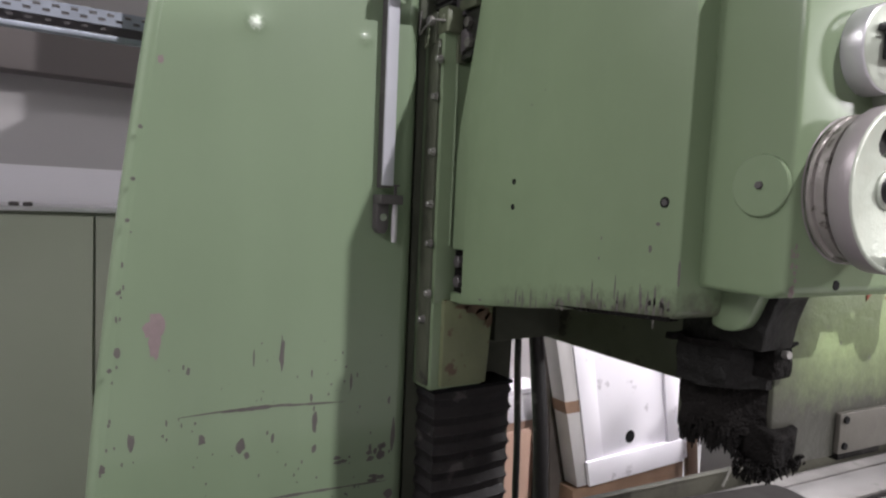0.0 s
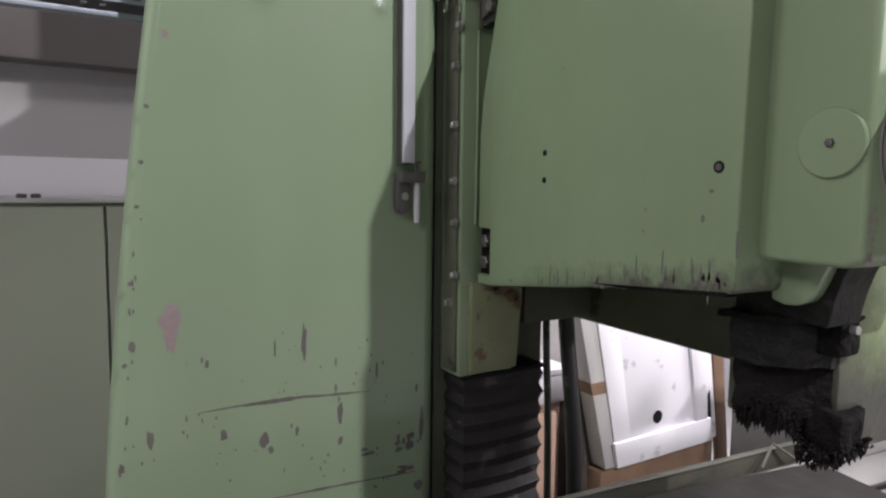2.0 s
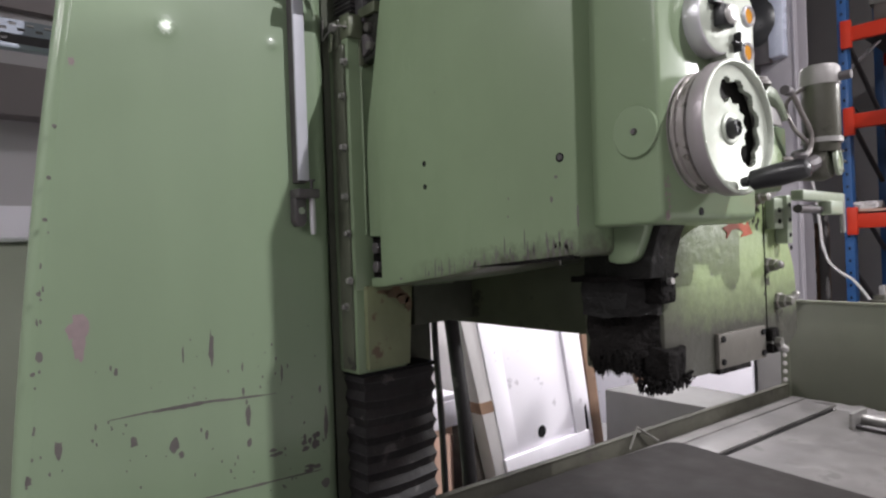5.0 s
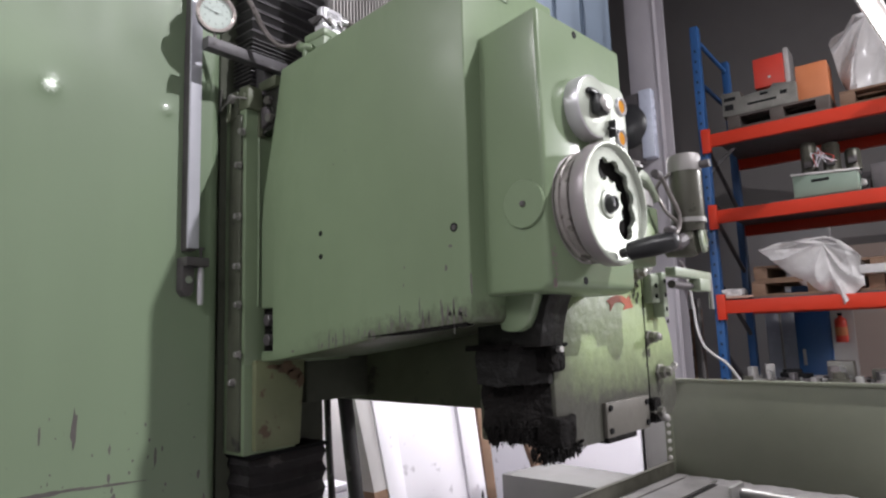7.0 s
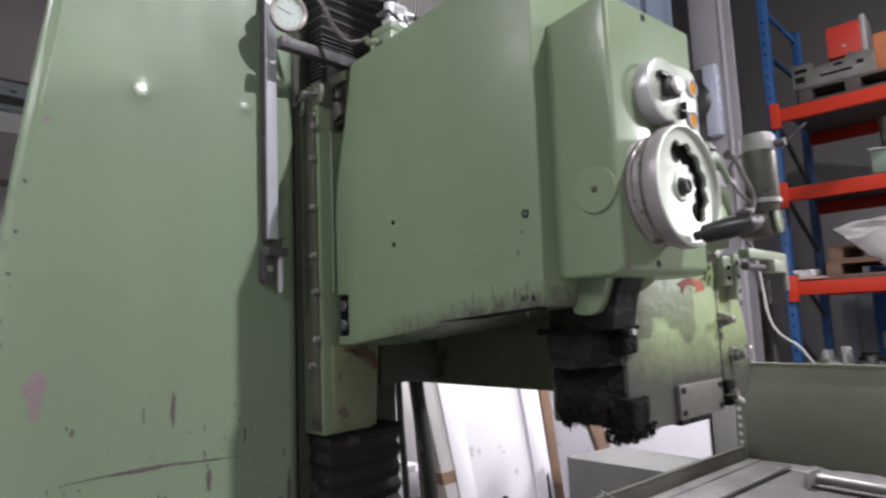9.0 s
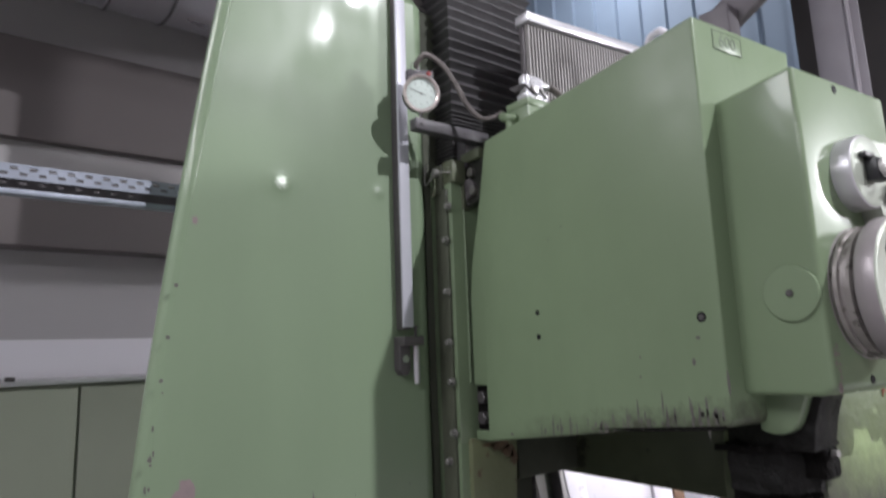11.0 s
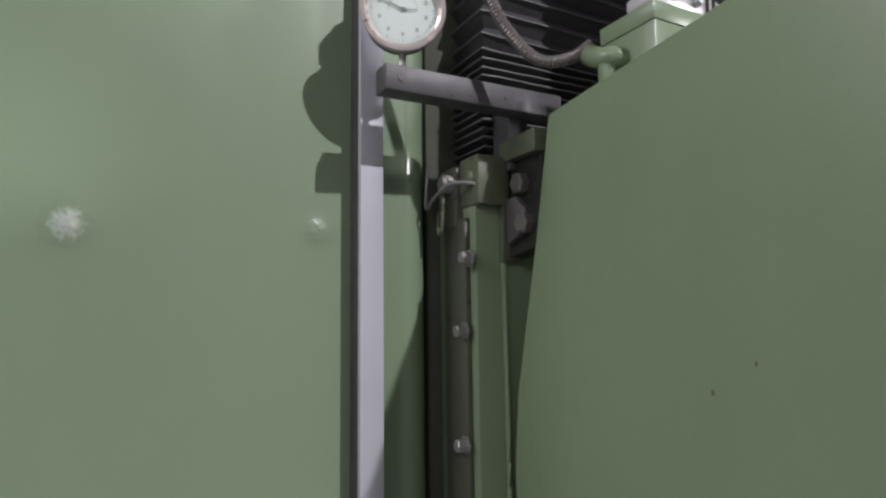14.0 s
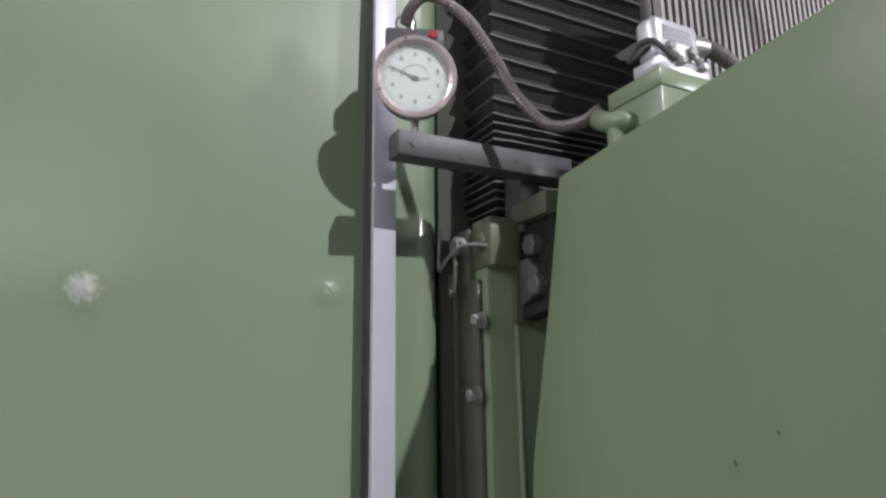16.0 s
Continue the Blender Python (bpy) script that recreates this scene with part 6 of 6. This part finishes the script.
t = thing("blue_cabinet", "tall blue steel cabinet behind the rack", "cabinet", (-0.10, RY + 1.35, FLOOR))
part("body", box(0, 0, 0, 0.30, 0.4, 1.95, 0.01), M_RACK_BLUE, t)
part("door", box(0.01, -0.018, 0.1, 0.29, 0.001, 1.91, 0.004), M_RACK_BLUE, t)
part("handle", box(0.05, -0.034, 1.1, 0.075, -0.018, 1.25, 0.004), M_STEEL_DULL, t)
t = thing("red_extinguisher", "small red fire extinguisher on the wall behind the rack", "extinguisher", (0.285, RY + 1.3, 1.05))
part("bracket_board", box(-0.10, 0.07, FLOOR - 1.05, 0.10, 0.09, 0.4), M_PAPER, t)
part("body", lathe([(0, 0), (0, 0.048), (0.01, 0.052), (0.19, 0.052), (0.21, 0.046), (0.225, 0.030), (0.23, 0.018), (0.25, 0.018), (0.25, 0)], (0, 0, 0.06), (0, 0, 1), 24), M_RED, t)
part("valve", box(-0.018, -0.03, 0.305, 0.018, 0.03, 0.33, 0.004), M_BLACK, t)
part("label", lathe([(0.06, 0.0526), (0.14, 0.0526)], (0, 0, 0.06), (0, 0, 1), 24), M_ORANGE, t)
# lighter panel added: lamplight on the lower wall put into its colour
solid("wall_panel", box(-2.6, 6.98, FLOOR, 0.155, 7.19, 2.6), M_WALL, "lower part of the hall wall, lighter grey for lamplight", "wall panel", kind="structure")
solid("wall_panel", box(0.16, 6.98, FLOOR, 8.9, 7.19, 2.1), M_BEIGE, "beige painted lower part of the hall wall", "wall panel", kind="structure")
bins = thing("bin_shelf", "brown wooden shelf with small part bins", "shelf", (-0.95, 5.0, FLOOR))
part("side", box(0.0, 0, 0, 0.02, 0.3, 1.66, 0.002), M_WOOD_DARK, bins)
part("side", box(0.18, 0, 0, 0.20, 0.3, 1.66, 0.002), M_WOOD, bins)
part("back", box(0.02, 0.28, 0, 0.18, 0.3, 1.66), M_WOOD_DARK, bins)
for k in range(11):
    part("shelf", box(0.02, 0.0, 0.28 + 0.125 * k, 0.18, 0.28, 0.295 + 0.125 * k), M_WOOD, bins)
    if k % 3:
        part("bin", box(0.03, 0.01, 0.296 + 0.125 * k, 0.17, 0.2, 0.35 + 0.125 * k, 0.004), M_FIN if k % 2 else M_CRATE, bins)
post = thing("wooden_post", "grey-brown upright post beside the bin shelf", "post", (-0.74, 4.98, FLOOR))
part("post", box(0, 0, 0, 0.06, 0.06, 1.75, 0.004), M_WALL_DIM, post)
rags = thing("rag_pile", "crumpled grey rags lying on the rack beam", "rags", (-0.40, RY - 0.01, LEVELS[2] + D))
part("tray", box(0, 0, -0.001, 0.25, 0.25, 0.02, 0.003), M_CRATE, rags)
part("rag", lumpy(box(0.01, 0.03, 0.02, 0.17, 0.2, 0.075), 0.016, 3, 7), M_SHEET, rags)
for x, w in ((-0.46, 0.13), (-0.31, 0.16)):
    leaf = thing("leaning_sheet", "pale lavender plastic sheet leaning at the wall", "sheet", (x, 6.5, FLOOR), "sheets at the wall")
    part("sheet", box(0, 0, 0, w, 0.02, 1.85, 0.003), M_SCREEN, leaf)
    part("edge", box(w, -0.004, 0, w + 0.012, 0.024, 1.86, 0.002), M_FIN, leaf)
stick = thing("white_stick", "white stick leaning across the rack brace", "stick")
part("stick", rod((-0.53, 5.2, 2.74), (-0.26, 5.2, 2.97), 0.014, sides=8), M_BOARD, stick)
part("cord", tube([(-0.53, 5.2, 2.74), (-0.55, 5.2, 2.55), (-0.48, 5.2, 2.38), (-0.36, 5.3, 2.30)], 0.008, 6), M_BLACK, stick)
bench = thing("work_bench", "work bench with loose machine parts below the rack", "bench", (-0.3, RY - 0.4, 0))
part("top", box(0, 0, 0.78, 2.6, 0.9, 0.83, 0.006), M_DARK_STEEL, bench)
for x in (0.05, 2.45):
    for y in (0.05, 0.78):
        part("leg", box(x, y, FLOOR, x + 0.07, y + 0.07, 0.78, 0.004), M_DARK_STEEL, bench)
rnd = random.Random(12)
for k in range(64):
    w, h = rnd.uniform(0.06, 0.19), rnd.uniform(0.04, 0.20) * (1.0 if rnd.random() < 0.6 else 0.6)
    t = thing("machine_part", "loose grey metal machine part on the bench", "machine part", (-0.25 + 0.036 * k, RY - 0.36 + 0.16 * (k % 4) + rnd.uniform(0, 0.08), 0.831), "parts on the bench")
    t.rotation_euler[2] = rnd.uniform(-0.5, 0.5)
    mat = rnd.choice([M_STEEL_DULL, M_DARK_STEEL, M_FIN, M_BOLT, M_BLACK, M_MOTOR, M_DARK_STEEL, M_BROWN_DARK])
    if k % 8 == 0:
        part("body", lathe([(0, 0.0), (0, w * 0.5), (h * 0.6, w * 0.5), (h * 0.62, w * 0.3), (h, w * 0.3), (h, 0)], (w / 2, w / 2, 0), (0, 0, 1), 18), mat, t)
    elif k % 4 == 1:
        part("angle", prism([(0, 0), (w, 0), (w, h * 0.35), (w * 0.4, h * 0.4), (w * 0.35, h), (0, h)], "y", 0, w * 0.7, 0.005), mat, t)
        part("screw", rod((w * 0.75, w * 0.3, h * 0.36), (w * 0.75, w * 0.3, h * 0.36 + 0.03), 0.011, sides=8), M_STEEL, t)
    elif k % 4 in (0, 2):
        part("flat", box(0, 0, 0, w * 1.6, w * 0.6, h * 0.3, 0.004), mat, t)
        part("upper_flat", box(0.02, 0.01, h * 0.3, w * 1.3, w * 0.5, h * 0.5, 0.004), rnd.choice([M_STEEL_DULL, M_BLACK]), t)
    else:
        part("block", box(0, 0, 0, w, w * 0.8, h, 0.006), mat, t)
        part("boss", rod((w / 2, 0.0, h * 0.55), (w / 2, -0.02, h * 0.55), w * 0.22), M_STEEL, t)

cable = thing("hanging_cable", "pale grey cable hanging beside the rack upright", "cable")
part("sheath", tube([(-0.78, 4.62, 1.98), (-0.63, 4.5, 1.80), (-0.582, 4.5, 1.466), (-0.567, 4.5, 1.288), (-0.525, 4.5, 1.15), (-0.456, 4.5, 1.072), (-0.36, 4.5, 1.0), (-0.26, 4.52, 0.845)], 0.011, 8), M_SHEET, cable)

# ---- upper ribbed cover and control panel behind the head ----
grille = thing("ribbed_cover", "grey ribbed cooling cover on the head with a pale frame", "cooling cover")
GX = -0.095
part("body", prism([(0.125, 1.96), (0.60, 1.96), (0.60, 2.352), (0.125, 2.312)], "x", GX - 0.030, GX - 0.012, 0.003), M_DARK_STEEL, grille)
for k in range(39):
    y = 0.130 + 0.012 * k
    part("fin", box(GX - 0.014, y, 1.97, GX, y + 0.0055, 2.310 + 0.082 * (y - 0.12)), M_FIN, grille)
part("top_frame", prism([(0.118, 2.311), (0.612, 2.351), (0.612, 2.379), (0.118, 2.337)], "x", GX - 0.035, GX + 0.012, 0.003), M_ALU, grille, "pale sheet metal frame")
part("side_frame", box(GX - 0.035, 0.594, 1.96, GX + 0.012, 0.612, 2.351, 0.003), M_ALU, grille)
ctl = thing("control_pendant", "pale plastic covered control panel fixed to the hall pillar", "control panel")
part("screen", box(-0.80, 4.20, 2.73, -0.69, 4.30, 3.33, 0.012), M_SCREEN, ctl)
part("back_plate", box(-0.99, 4.22, 2.70, -0.80, 4.29, 3.32, 0.01), M_DARK_STEEL, ctl)
part("dome", lathe([(0, 0.20), (0.02, 0.195), (0.05, 0.16), (0.07, 0.09), (0.075, 0)], (-0.915, 4.215, 3.04), (0.15, -0.99, 0), 28), M_PLASTIC, ctl, "black glossy dome")

# ---- lifting arm and hose on the head's far side ----
crane = thing("lifting_arm", "grey flat steel lifting arm pivoted behind the head", "lifting arm")
part("arm", prism([(0.277, 2.235), (0.325, 2.172), (0.69, 2.37), (0.64, 2.44)], "y", 0.35, 0.375, 0.004), M_LIFT, crane)
part("pivot", rod((0.297, 0.335, 2.212), (0.297, 0.385, 2.212), 0.014), M_BLACK, crane)
part("post", box(0.27, 0.302, 1.85, 0.34, 0.352, 2.21, 0.004), M_LIFT, crane)
loop = thing("white_hose", "white hose looped over the head's top", "hose")
part("tube", tube([(0.03, 0.44, 1.9), (0.035, 0.44, 2.20), (0.052, 0.44, 2.283), (0.075, 0.44, 2.298), (0.101, 0.44, 2.290), (0.13, 0.44, 2.21), (0.14, 0.44, 1.9)], 0.009, 10), M_BOARD, loop)

# ---- ceiling lights ----
M_GLOW = bpy.data.materials.new("lamp_glow")
M_GLOW.use_nodes = True
bs = M_GLOW.node_tree.nodes["Principled BSDF"]
bs.inputs["Emission Color"].default_value, bs.inputs["Emission Strength"].default_value = (1, 0.98, 0.95, 1), 6.0
# fixtures for the hall lamps and the added fill lamps alike
for place, target, watts, size in LAMPS:
    t = thing("hall_and_fill_lamp", "round lamp under the ceiling, hall lamp and added fill", "ceiling lamp", place, "hall lamps")
    turn = look((0, 0, 0), Vector(target) - Vector(place))
    part("reflector", moved(lathe([(0.02, size / 2), (0.03, size / 2 + 0.02), (0.25, 0.12), (0.27, 0.12), (0.45, 0.1), (0.45, 0)], (0, 0, 0), (0, 0, 1), 28), turn), M_PAPER, t)
    part("rod", rod(turn @ Vector((0, 0, 0.40)), (0, 0, 6.2 - place[2]), 0.012, sides=8), M_DARK_STEEL, t)

tl = thing("tube_lamp", "long bright tube lamp hanging above the rack", "ceiling lamp", (0, 0, 0))
part("tube", rod((0.87, 2.55, 3.0), (1.075, 4.60, 3.0), 0.026, sides=12), M_GLOW, tl)
part("tray", box(-0.05, -1.03, 0.027, 0.05, 1.03, 0.07, 0.004), M_PAPER, tl).matrix_world = pose(0.9725, 3.575, 3.0, 0, 0, -5.7)
for y in (2.8, 4.4):
    part("hanger", rod((0.87 + 0.1 * (y - 2.55), y, 3.06), (0.87 + 0.1 * (y - 2.55), y, 6.2), 0.006, sides=6), M_DARK_STEEL, tl)

# body of the added panel light, kept out of view
fl = thing("added_board_lamp", "added unseen floodlight on a bracket that brightens the white panel", "ceiling lamp", BOARD_LIGHT)
part("housing", moved(box(-0.17, -0.15, 0.02, 0.17, 0.15, 0.10, 0.01), look((0, 0, 0), (-0.45, -0.85, -2.25))), M_DARK_STEEL, fl)
part("wall_bracket", rod((0, 0, 0.05), (-0.45, 1.28, 0.2), 0.016, sides=10), M_DARK_STEEL, fl)
